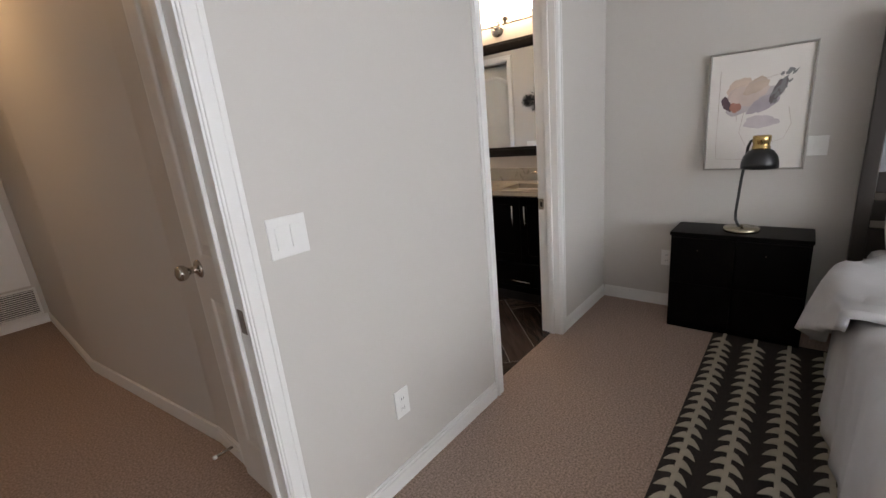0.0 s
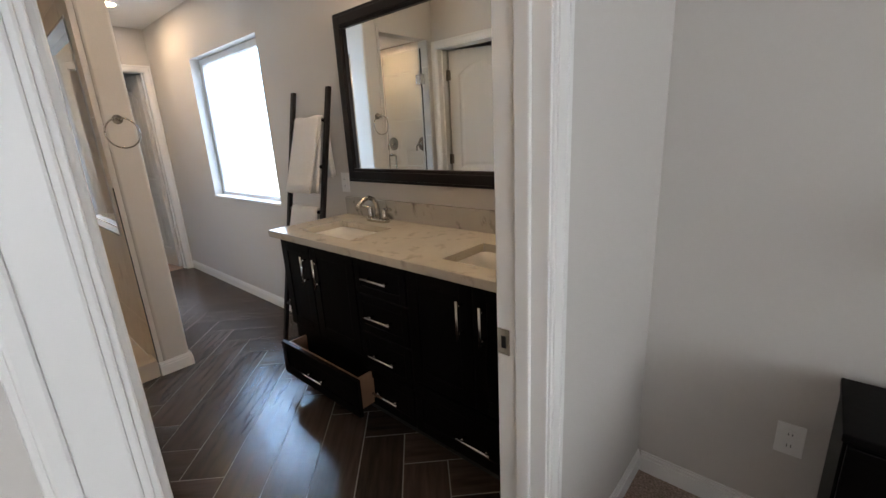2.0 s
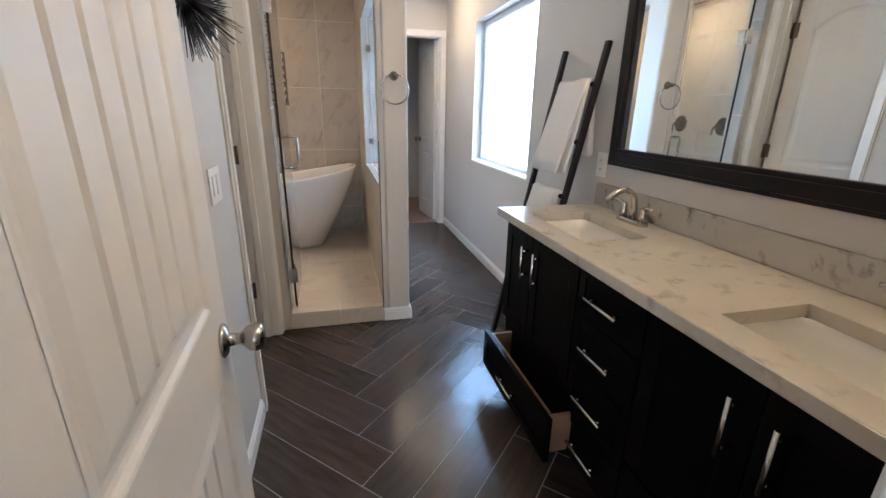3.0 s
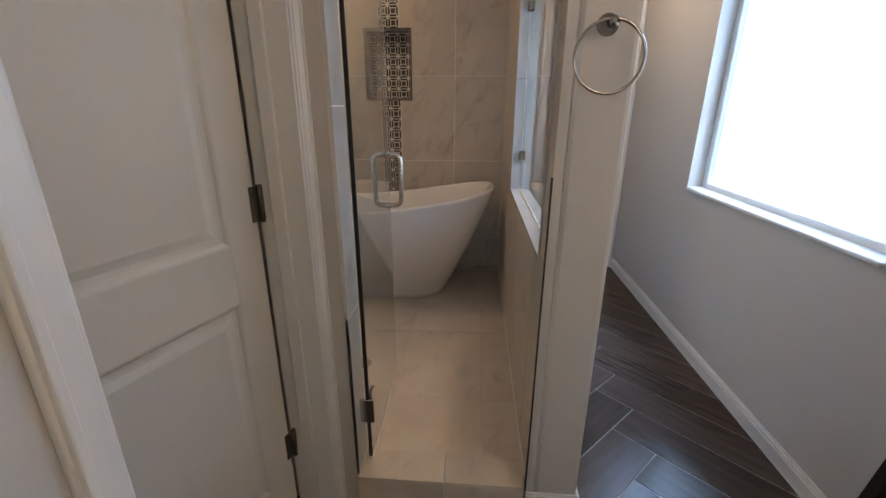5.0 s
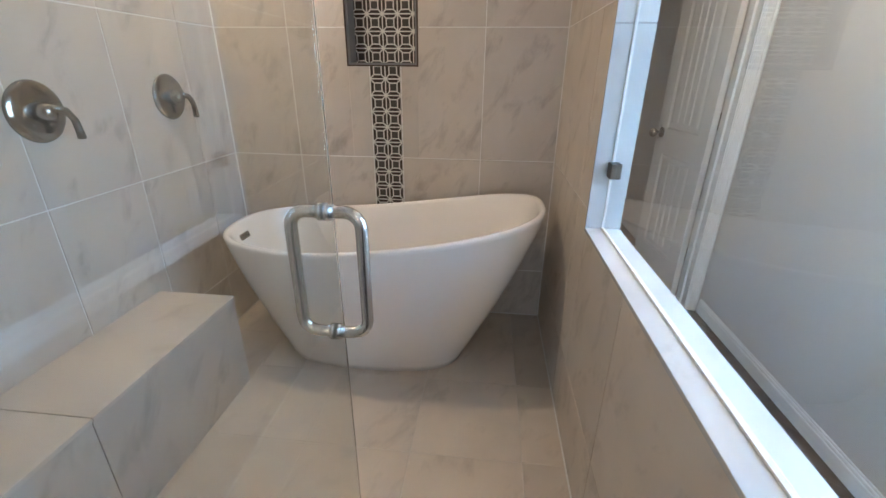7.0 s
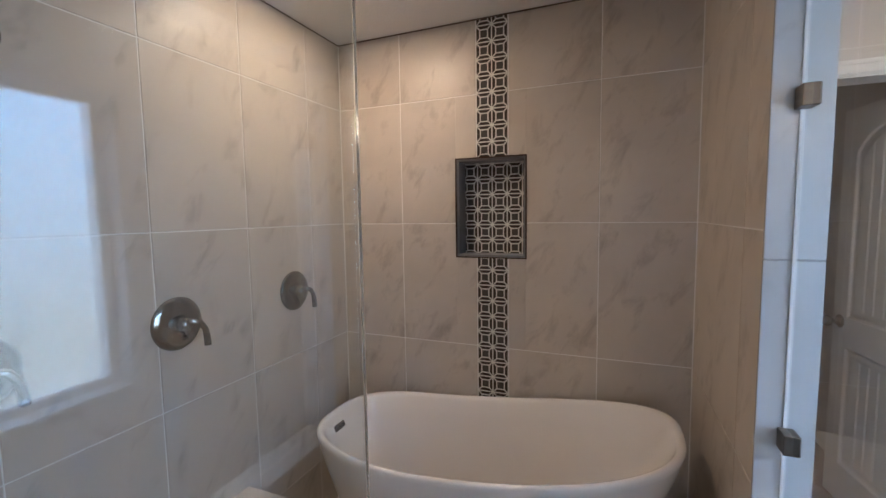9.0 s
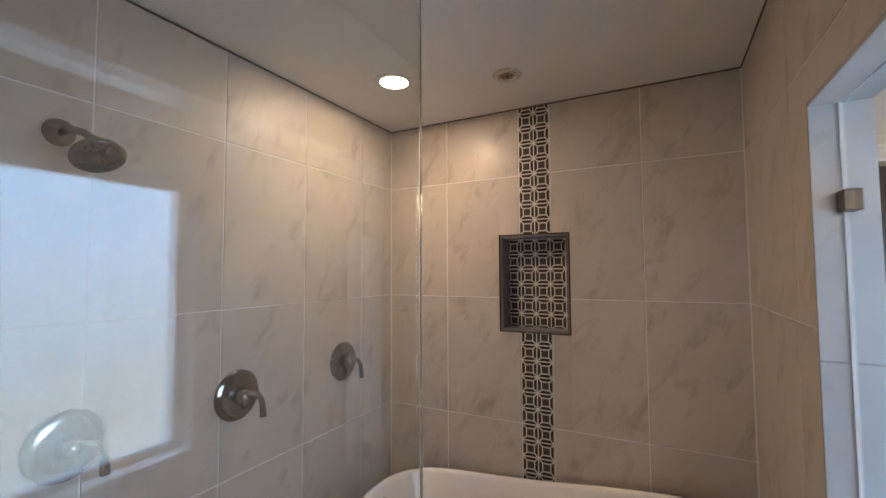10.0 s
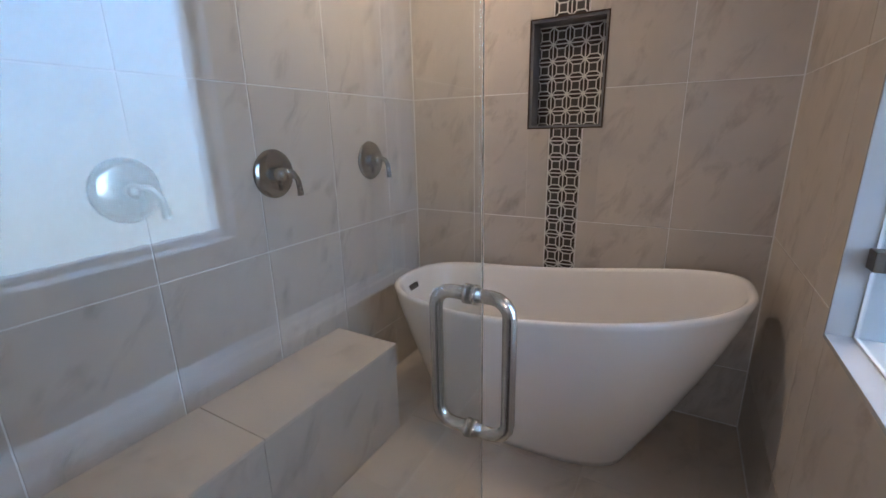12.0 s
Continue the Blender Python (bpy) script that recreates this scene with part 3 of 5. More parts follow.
VX, VB = 2.885, XE - 0.004
van = thing("vanity_cabinet", "black-brown double vanity with one bottom drawer pulled out", "vanity", at=(3.12, 2.16, 0))
vkids = []
bm = bmesh.new()
box(bm, VX + 0.022, VB, 1.362, 2.938, 0.10, 0.345)
box(bm, VX + 0.022, VB, 1.362, 2.938, 0.345, 0.70)
box(bm, VX + 0.022, 2.922, 1.362, 2.938, 0.70, 0.845)
box(bm, 3.215, VB, 1.362, 2.938, 0.70, 0.845)
for y0, y1 in ((1.362, 1.405), (1.86, 2.36), (2.825, 2.938)):
    box(bm, 2.922, 3.215, y0, y1, 0.70, 0.845)
vkids.append(part("body", bm, CABINET, van))
vkids.append(block("toe_kick", BLACK, van, (VX + 0.08, VB, 1.362, 2.93, 0.0, 0.10)))
for y0, y1, hy in ((2.667, 2.932, 2.700), (2.318, 2.661, 2.595), (1.667, 1.982, 1.708), (1.368, 1.661, 1.611)):
    d = shaker("cabinet_door", van, y0, y1, 0.350, 0.828, VX)
    h = bar_pull(d, (VX - 0.030, hy, 0.625), (VX - 0.030, hy, 0.772), (0.030, 0, 0))
    vkids.append(d)
for z0, z1 in ((0.668, 0.828), (0.486, 0.660), (0.296, 0.478), (0.112, 0.288)):
    d = shaker("drawer_front", van, 1.992, 2.308, z0, z1, VX, 0.035)
    zc = (z0 + z1) / 2
    bar_pull(d, (VX - 0.030, 2.070, zc), (VX - 0.030, 2.228, zc), (0.030, 0, 0))
    vkids.append(d)
d = shaker("drawer_front", van, 1.368, 1.982, 0.112, 0.336, VX, 0.045)
bar_pull(d, (VX - 0.030, 1.585, 0.205), (VX - 0.030, 1.740, 0.205), (0.030, 0, 0))
vkids.append(d)
DX = 2.782
d = shaker("drawer_front", van, 2.240, 2.895, 0.106, 0.290, DX, 0.045)
bar_pull(d, (DX - 0.030, 2.485, 0.196), (DX - 0.030, 2.640, 0.196), (0.030, 0, 0))
bm = bmesh.new()
box(bm, DX + 0.021, VX + 0.05, 2.262, 2.276, 0.125, 0.284, 0.002)
box(bm, DX + 0.021, VX + 0.05, 2.850, 2.864, 0.125, 0.284, 0.002)
box(bm, DX + 0.021, DX + 0.035, 2.276, 2.850, 0.125, 0.286, 0.002)
box(bm, DX + 0.035, VX + 0.05, 2.276, 2.850, 0.125, 0.135)
part("drawer_box", bm, BROWNWOOD, d, "brown wooden drawer box")
vkids.append(d)
local(van, *vkids)

# worktop with two cut-outs
S = [(2.935, 3.19, 2.385, 2.800), (2.935, 3.19, 1.425, 1.835)]
top = thing("countertop", "pale veined stone worktop with two sink openings and backsplash", "worktop", at=(3.10, 2.16, 0.85))
bm = bmesh.new()
ys = [1.358, S[1][2], S[1][3], S[0][2], S[0][3], 2.955]
Z0, Z1 = 0.846, 0.880
box(bm, 2.843, S[0][0], ys[0], ys[5], Z0, Z1)
box(bm, S[0][1], XE - 0.002, ys[0], ys[5], Z0, Z1)
for a, b in ((0, 1), (2, 3), (4, 5)):
    box(bm, S[0][0], S[0][1], ys[a], ys[b], Z0, Z1)
k1 = part("slab", bm, COUNTER, top)
k2 = block("backsplash", SPLASH, top, (XE - 0.024, XE - 0.001, 1.358, 2.955, Z1 + 0.001, 0.982), 0.002)
k3 = block("edge_strip", COUNTER, top, (2.839, 2.8435, 1.358, 2.958, 0.8455, 0.8795), 0.0015)
local(top, k1, k2, k3)


def basin(x0, x1, y0, y1):
    s = thing("sink", "undermount rectangular cream sink basin", "sink", "sinks in the vanity", at=((x0 + x1) / 2, (y0 + y1) / 2, 0.70))
    bm = bmesh.new()
    rings = []
    for inset, z in ((-0.012, 0.845), (0.0, 0.8445), (0.006, 0.80), (0.020, 0.742), (0.06, 0.727)):
        ring = []
        for i in range(40):
            t = 2 * math.pi * i / 40
            e = 0.32
            cx = math.copysign(abs(math.cos(t)) ** e, math.cos(t))
            cy = math.copysign(abs(math.sin(t)) ** e, math.sin(t))
            ring.append(bm.verts.new(((x0 + x1) / 2 + cx * ((x1 - x0) / 2 + 0.004 - inset), (y0 + y1) / 2 + cy * ((y1 - y0) / 2 + 0.004 - inset), z)))
        rings.append(ring)
    for a, b in zip(rings, rings[1:]):
        for i in range(40):
            f = bm.faces.new((a[i], a[(i + 1) % 40], b[(i + 1) % 40], b[i]))
            f.smooth = True
    bm.faces.new(rings[-1])
    b1 = part("bowl", bm, CERAMIC, s)
    bm = bmesh.new()
    lathe(bm, [(0.0, 0.0), (0.030, 0.0), (0.031, 0.003), (0.022, 0.004), (0.0, 0.002)], 20, Matrix.Translation(((x0 + x1) / 2, (y0 + y1) / 2, 0.727)))
    b2 = part("drain", bm, CHROME, s)
    local(s, b1, b2)


for q in S:
    basin(*q)


def faucet(yc):
    f = thing("faucet", "brushed nickel two-handle arched faucet on the worktop", "faucet", "faucets on the vanity", at=(3.275, yc, 0.880))
    bm = bmesh.new()
    pts = [(math.copysign(abs(math.cos(2 * math.pi * i / 28)) ** 0.6, math.cos(2 * math.pi * i / 28)) * 0.027,
            math.copysign(abs(math.sin(2 * math.pi * i / 28)) ** 0.6, math.sin(2 * math.pi * i / 28)) * 0.082) for i in range(28)]
    lo = [bm.verts.new((x, y, 0.0)) for x, y in pts]
    mi = [bm.verts.new((x, y, 0.012)) for x, y in pts]
    hi = [bm.verts.new((x * 0.8, y * 0.92, 0.017)) for x, y in pts]
    for a, b in ((lo, mi), (mi, hi)):
        for i in range(28):
            bm.faces.new((a[i], a[(i + 1) % 28], b[(i + 1) % 28], b[i]))
    bm.faces.new(hi)
    bm.faces.new(lo[::-1])
    part("base_plate", bm, NICKEL, f)
    bm = bmesh.new()
    path = [(0, 0, 0.015), (0.002, 0, 0.060), (-0.004, 0, 0.100), (-0.022, 0, 0.124), (-0.050, 0, 0.134), (-0.082, 0, 0.128), (-0.112, 0, 0.108), (-0.126, 0, 0.094)]
    sweep(bm, path, [0.017, 0.014, 0.0125, 0.012, 0.012, 0.012, 0.0125, 0.012], 14)
    part("spout", bm, NICKEL, f)
    for s in (-1, 1):
        bm = bmesh.new()
        lathe(bm, [(0.0, 0), (0.017, 0), (0.016, 0.02), (0.012, 0.038), (0.013, 0.050), (0.008, 0.058), (0, 0.059)], 18, Matrix.Translation((0, s * 0.058, 0.015)))
        sweep(bm, [(0, s * 0.058, 0.066), (-0.008, s * 0.085, 0.076), (-0.014, s * 0.112, 0.078), (-0.017, s * 0.130, 0.074)], [0.009, 0.008, 0.007, 0.005], 10)
        part("lever", bm, NICKEL, f)


faucet(2.592)
faucet(1.63)

# mirror
MY0, MY1, MZ0, MZ1 = 1.44, 2.886, 1.076, 1.943
mir = thing("wall_mirror", "wide mirror in a dark moulded wooden frame", "mirror", at=(XE, 2.16, MZ0))
fw = 0.075
mk = [block("mirror_glass", MIRROR, mir, (XE - 0.014, XE - 0.006, MY0 + 0.03, MY1 - 0.03, MZ0 + 0.03, MZ1 - 0.03))]
for dims in ((MY0, MY1, MZ0, MZ0 + fw), (MY0, MY1, MZ1 - fw, MZ1), (MY0, MY0 + fw, MZ0 + fw, MZ1 - fw), (MY1 - fw, MY1, MZ0 + fw, MZ1 - fw)):
    bm = bmesh.new()
    y0, y1, z0, z1 = dims
    hor = y1 - y0 > z1 - z0
    box(bm, XE - 0.028, XE - 0.001, y0, y1, z0, z1, 0.004)
    if hor:
        box(bm, XE - 0.034, XE - 0.026, y0 + 0.012, y1 - 0.012, z0 + 0.014, z1 - 0.016, 0.004)
    else:
        box(bm, XE - 0.0346, XE - 0.026, y0 + 0.014, y1 - 0.016, z0 - 0.058, z1 + 0.058, 0.004)
    mk.append(part("frame_rail", bm, FRAMEWOOD, mir))
local(mir, *mk)

# light bar
LB = (XE, 2.06, 2.035)
vl = thing("vanity_light", "nickel wall light bar with lit glass shades", "wall lamp", at=LB)
bm = bmesh.new()
lathe(bm, [(0, 0), (0.055, 0), (0.055, 0.008), (0.035, 0.016), (0.018, 0.030), (0, 0.032)], 24, Matrix.Translation(LB) @ Matrix.Rotation(radians(-90), 4, 'Y'))
vk = [part("mount", bm, NICKEL, vl)]
bm = bmesh.new()
sweep(bm, [(XE - 0.03, 2.06, 2.035), (XE - 0.085, 2.06, 2.042)], 0.007, 10)
sweep(bm, [(XE - 0.085, 1.70, 2.042), (XE - 0.085, 2.42, 2.042)], 0.006, 10)
vk.append(part("bar", bm, NICKEL, vl))
for i in range(4):
    y = 1.70 + 0.24 * i
    bm = bmesh.new()
    lathe(bm, [(0, 0), (0.010, 0), (0.011, 0.022), (0.024, 0.026), (0.026, 0.050), (0, 0.050)], 16, Matrix.Translation((XE - 0.085, y, 2.042)))
    vk.append(part("socket", bm, NICKEL, vl))
    bm = bmesh.new()
    lathe(bm, [(0, 0.0), (0.030, 0.0), (0.045, 0.03), (0.052, 0.10), (0.054, 0.15), (0, 0.150)], 20, Matrix.Translation((XE - 0.085, y, 2.094)))
    vk.append(part("shade", bm, GLOWLAMP, vl, "lit warm white glass shade"))
local(vl, *vk)

# ladder with towels
lad = thing("towel_ladder", "dark wooden leaning ladder rack", "ladder", at=(3.12, 3.16, 0))
FOOT, TOPX, TOPZ = 3.02, 3.335, 1.60
lk = []


def lx(z):
    return FOOT + (TOPX - FOOT) * z / TOPZ


for y in (2.992, 3.368):
    bm = bmesh.new()
    tilt = math.atan2(TOPX - FOOT, TOPZ)
    box(bm, -0.012, 0.012, -0.016, 0.016, 0, 1.63, 0.004, Matrix.Translation((FOOT, y, 0.004)) @ Matrix.Rotation(tilt, 4, 'Y'))
    lk.append(part("rail", bm, LADDER, lad))
for z in (0.30, 0.60, 0.905, 1.165, 1.425):
    bm = bmesh.new()
    sweep(bm, [(lx(z), 2.992, z), (lx(z), 3.368, z)], 0.011, 10)
    lk.append(part("rung", bm, LADDER, lad))
local(lad, *lk)


def towel(z, y0, y1, drop, back):
    """A folded towel hung over a rung."""
    bm = bmesh.new()
    x = lx(z)
    prof = [(lx(z - drop * (1 - i / 8)) - x - 0.022, z - drop * (1 - i / 8)) for i in range(9)]
    prof += [(-0.018, z + 0.014), (0.0, z + 0.021), (0.018, z + 0.012)]
    prof += [(0.020 + 0.012 * i / 6, z - back * i / 6) for i in range(1, 7)]
    n = 16
    for layer in (0, 1):
        rows = []
        for k, (dx, zz) in enumerate(prof):
            row = []
            for i in range(n + 1):
                t = i / n
                wob = 0.0022 * math.sin(t * 6 + k * 0.35) + 0.001 * math.sin(t * 13 + layer)
                row.append(bm.verts.new((x + dx * (1 + 0.5 * layer) + wob, y0 + (y1 - y0) * t, zz + 0.006 * layer + 0.004 * math.sin(t * 7))))
            rows.append(row)
        for a, b in zip(rows, rows[1:]):
            for i in range(n):
                f = bm.faces.new((a[i], a[i + 1], b[i + 1], b[i]))
                f.smooth = True
    ob = tagged(part("towel", bm, TOWEL), "folded white terry towel hung over a ladder rung", "towel", "towels on the ladder")
    s = ob.modifiers.new("thickness", 'SOLIDIFY')
    s.thickness = 0.013
    return ob


towel(1.425, 3.035, 3.290, 0.41, 0.33)
towel(0.905, 3.040, 3.290, 0.30, 0.28)

# towel ring on the stub wall
ring = thing("towel_ring", "brushed nickel towel ring on the stub wall", "towel ring", at=(2.463, SF, 1.475))
bm = bmesh.new()
lathe(bm, [(0, 0), (0.024, 0), (0.024, 0.006), (0.012, 0.012), (0.010, 0.042), (0.013, 0.048), (0, 0.052)], 20, Matrix.Rotation(radians(90), 4, 'X'))
part("mount", bm, NICKEL, ring)
bm = bmesh.new()
sweep(bm, [(0.076 * math.sin(2 * math.pi * i / 40), -0.045, -0.070 + 0.076 * math.cos(2 * math.pi * i / 40)) for i in range(40)], 0.0038, 10, True)
part("ring", bm, NICKEL, ring)


def wall_plate(at, axis, out, w, h, gangs, kind, label):
    """A switch plate or outlet; axis is the wall's run, out the way it faces."""
    p = thing("switch_plate" if kind == "switch" else "outlet", label, "light switch" if kind == "switch" else "outlet", at=at)
    def b(u0, u1, z0, z1, d0, d1, bev):
        bm = bmesh.new()
        lo, hi = sorted((out * d0, out * d1))
        if axis == 'x':
            box(bm, u0, u1, lo, hi, z0, z1, bev)
        else:
            box(bm, lo, hi, u0, u1, z0, z1, bev)
        return bm
    part("plate", b(-w / 2, w / 2, -h / 2, h / 2, 0, 0.006, 0.002), PLASTIC, p)
    for g in range(gangs):
        c = (g - (gangs - 1) / 2) * 0.046
        if kind == "switch":
            part("rocker", b(c - 0.016, c + 0.016, -0.032, 0.032, 0.006, 0.0095, 0.001), PLASTIC, p)
        else:
            for dz in (-0.020, 0.020):
                part("socket", b(c - 0.013, c + 0.013, dz - 0.012, dz + 0.012, 0.006, 0.0085, 0.001), PLASTIC, p)
                part("slot", b(c - 0.006, c - 0.004, dz - 0.005, dz + 0.005, 0.0085, 0.0088, 0), BLACK, p)
                part("slot", b(c + 0.004, c + 0.006, dz - 0.005, dz + 0.005, 0.0085, 0.0088, 0), BLACK, p)
    return p


wall_plate((0.879, YB, 1.085), 'x', -1, 0.118, 0.114, 2, "switch", "white wide rocker switch plate on the bedroom wall")
wall_plate((1.206, YB, 0.346), 'x', -1, 0.070, 0.114, 1, "outlet", "white wall outlet low on the bedroom wall")
wall_plate((XE, 0.100, 1.066), 'y', -1, 0.086, 0.104, 1, "switch", "white rocker switch plate beside the picture")
wall_plate((XE, 0.803, 0.350), 'y', -1, 0.070, 0.108, 1, "outlet", "white wall outlet beside the nightstand")
wall_plate((WX, 2.655, 1.060), 'y', 1, 0.124, 0.114, 2, "switch", "white double rocker switch plate in the bathroom")
wall_plate((XE, 2.962, 1.065), 'y', -1, 0.072, 0.114, 1, "outlet", "white wall outlet beside the mirror")

# ---- shower ----
curb = structure("curb", [(OPX0, OPX1, SF + 0.004, SF + 0.111, 0, 0.096)], GROUT, "low shower curb under stone tiles", "curb")
tub = thing("bathtub", "white freestanding slipper bathtub with a raised end", "bathtub", at=(1.57, 5.48, 0.022))


def tub_ring(bm, cx, a, b, zf, inset, n=80):
    ring = []
    for i in range(n):
        t = 2 * math.pi * i / n
        c, s = math.cos(t), math.sin(t)
        e = 0.71
        x = math.copysign(abs(c) ** e, c)
        y = math.copysign(abs(s) ** e, s)
        ring.append(bm.verts.new((cx + x * (a - inset), 5.437 + y * (b - inset), zf(x))))
    return ring


def rim_z(x):
    return 0.635 + 0.15 * max(0.0, (x + 0.55) / 1.55) ** 1.6 + 0.012 * max(0.0, -x - 0.3)


bm = bmesh.new()
rings = []
levels = [(0.0, 0.0), (0.004, 0.0), (0.05, 0.05), (0.15, 0.17), (0.30, 0.345), (0.45, 0.515), (0.60, 0.67), (0.75, 0.81), (0.88, 0.92), (0.97, 0.985), (0.995, 1.0)]
for h, g in levels:
    cx = 1.548 + (1.599 - 1.548) * g
    a = 0.425 + (0.714 - 0.425) * g
    b = 0.225 + (0.347 - 0.225) * g
    rings.append(tub_ring(bm, cx, a, b, (lambda h: lambda x: 0.022 + (rim_z(x) - 0.022) * h)(h), 0.0 if h else 0.01))
for inset, dz in ((0.004, 0.004), (0.014, 0.006), (0.024, 0.001), (0.030, -0.010)):
    rings.append(tub_ring(bm, 1.599, 0.714, 0.347, (lambda dz: lambda x: rim_z(x) + dz)(dz), inset))
for h, g in ((0.85, 0.88), (0.65, 0.66), (0.45, 0.45), (0.30, 0.30), (0.22, 0.18), (0.20, 0.0)):
    cx = 1.548 + (1.599 - 1.548) * g
    rings.append(tub_ring(bm, cx, 0.425 + 0.289 * g, 0.225 + 0.122 * g, (lambda h: lambda x: 0.022 + (rim_z(x) - 0.022) * h)(h), 0.034 if h > 0.21 else 0.08))
for a, b in zip(rings, rings[1:]):
    for i in range(80):
        f = bm.faces.new((a[i], a[(i + 1) % 80], b[(i + 1) % 80], b[i]))
        f.smooth = True
bm.faces.new(rings[0][::-1])
bm.faces.new(rings[-1])
t1 = part("shell", bm, ACRYLIC, tub)
bm = bmesh.new()
box(bm, -0.036, 0.036, -0.014, 0.014, -0.003, 0.003, 0.002, Matrix.Translation((0.938, 5.400, 0.590)) @ Matrix.Rotation(radians(69), 4, 'Y') @ Matrix.Rotation(radians(90), 4, 'Z'))
t2 = part("overflow_slot", bm, VALVEMETAL, tub, "chrome overflow slot")
bm = bmesh.new()
box(bm, -0.028, 0.028, -0.007, 0.007, -0.004, 0.0036, 0.0, Matrix.Translation((0.938, 5.400, 0.590)) @ Matrix.Rotation(radians(69), 4, 'Y') @ Matrix.Rotation(radians(90), 4, 'Z'))
t3 = part("overflow_opening", bm, BLACK, tub)
local(tub, t1, t2, t3)


def valve(y, z, s=1.0):
    v = thing("shower_valve", "brushed nickel round shower valve with a curved lever", "shower valve", "valves on the shower wall", at=(SL, y, z))
    m = Matrix.Rotation(radians(90), 4, 'Y')
    bm = bmesh.new()
    lathe(bm, [(0, 0), (0.088 * s, 0), (0.090 * s, 0.004), (0.084 * s, 0.010), (0.060 * s, 0.014), (0, 0.015)], 40, m)
    part("escutcheon", bm, VALVEMETAL, v)
    bm = bmesh.new()
    lathe(bm, [(0, 0.012), (0.030 * s, 0.013), (0.027 * s, 0.030), (0.022 * s, 0.052), (0.016, 0.060), (0, 0.061)], 24, m)
    part("hub", bm, VALVEMETAL, v)
    bm = bmesh.new()
    sweep(bm, [(0.045, 0, 0.008), (0.056, 0.014, 0.010), (0.062, 0.038, 0.002), (0.064, 0.056, -0.026), (0.064, 0.061, -0.060), (0.064, 0.062, -0.084)],
          [0.012, 0.011, 0.0105, 0.010, 0.011, 0.012], 12)
    part("lever", bm, VALVEMETAL, v)
    for y1, z1 in ((0.022, -0.038), (-0.026, -0.036)):
        bm = bmesh.new()
        lathe(bm, [(0, 0.012), (0.004, 0.0125), (0.004, 0.016), (0, 0.0165)], 10, Matrix.Translation((0, y1, z1)) @ m)
        part("screw", bm, CHROME, v)


valve(4.338, 1.185)
valve(4.830, 1.186)
valve(5.396, 1.200)

sh = thing("wall_shower", "brushed nickel shower head on a bent arm", "shower head", at=(SL, 4.30, 1.990))
m = Matrix.Rotation(radians(90), 4, 'Y')
bm = bmesh.new()
lathe(bm, [(0, 0), (0.036, 0), (0.034, 0.006), (0.014, 0.014), (0.011, 0.018), (0, 0.018)], 24, m)
part("flange", bm, VALVEMETAL, sh)
bm = bmesh.new()
sweep(bm, [(0.01, 0, 0), (0.06, 0.0, 0.0), (0.100, 0.012, -0.012), (0.130, 0.022, -0.034)], 0.0095, 12)
part("arm", bm, VALVEMETAL, sh)
hm = Matrix.Translation((0.126, 0.021, -0.030)) @ Matrix.Rotation(radians(148), 4, 'Y')
bm = bmesh.new()
lathe(bm, [(0, 0), (0.014, 0), (0.018, 0.010), (0.016, 0.018), (0.030, 0.030), (0.054, 0.046), (0.058, 0.056), (0.056, 0.062), (0, 0.063)], 32, hm)
part("head", bm, VALVEMETAL, sh)
bm = bmesh.new()
for rr, k in ((0.018, 8), (0.032, 14), (0.046, 20)):
    for i in range(k):
        t = 2 * math.pi * i / k
        lathe(bm, [(0, 0), (0.0026, 0), (0.0022, 0.002), (0, 0.002)], 6, hm @ Matrix.Translation((rr * math.cos(t), rr * math.sin(t), 0.0625)))
part("nozzle_rows", bm, BLACK, sh, "rows of small dark rubber nozzles")

dl = thing("ceiling_downlight", "lit round recessed ceiling downlight", "ceiling light", at=(1.10, 5.26, H - 0.012))
bm = bmesh.new()
lathe(bm, [(0.058, -0.002), (0.082, -0.002), (0.086, -0.005), (0.080, -0.008), (0.060, -0.006)], 36)
part("trim_ring", bm, PLASTIC, dl)
bm = bmesh.new()
lathe(bm, [(0, -0.0005), (0.060, -0.0005), (0.060, -0.006), (0.04, -0.0075), (0, -0.008)], 36)
part("lens", bm, GLOWDISC, dl, "glowing warm white lens")
dl2 = copy_thing(dl, pose(2.93, 5.27, H + 0.0005))
for o in dl2.children:
    if o.name.startswith("lens"):
        o.data = o.data.copy()
        o.data.materials[0] = GLOWDISC2
sp = thing("ceiling_sprinkler", "small white round ceiling sprinkler", "sprinkler", at=(1.548, 5.425, H - 0.012))
bm = bmesh.new()
lathe(bm, [(0, 0), (0.058, 0), (0.059, -0.004), (0.052, -0.010), (0.034, -0.013), (0.030, -0.004), (0, -0.004)], 28)
part("cup", bm, CHROME, sp)
bm = bmesh.new()
lathe(bm, [(0, -0.0045), (0.0295, -0.0045), (0.0295, -0.0065), (0, -0.0065)], 24)
part("recess", bm, DARKMETAL, sp)
bm = bmesh.new()
lathe(bm, [(0, -0.008), (0.007, -0.009), (0.006, -0.020), (0.012, -0.022), (0.012, -0.024), (0, -0.025)], 16)
part("deflector", bm, CHROME, sp)

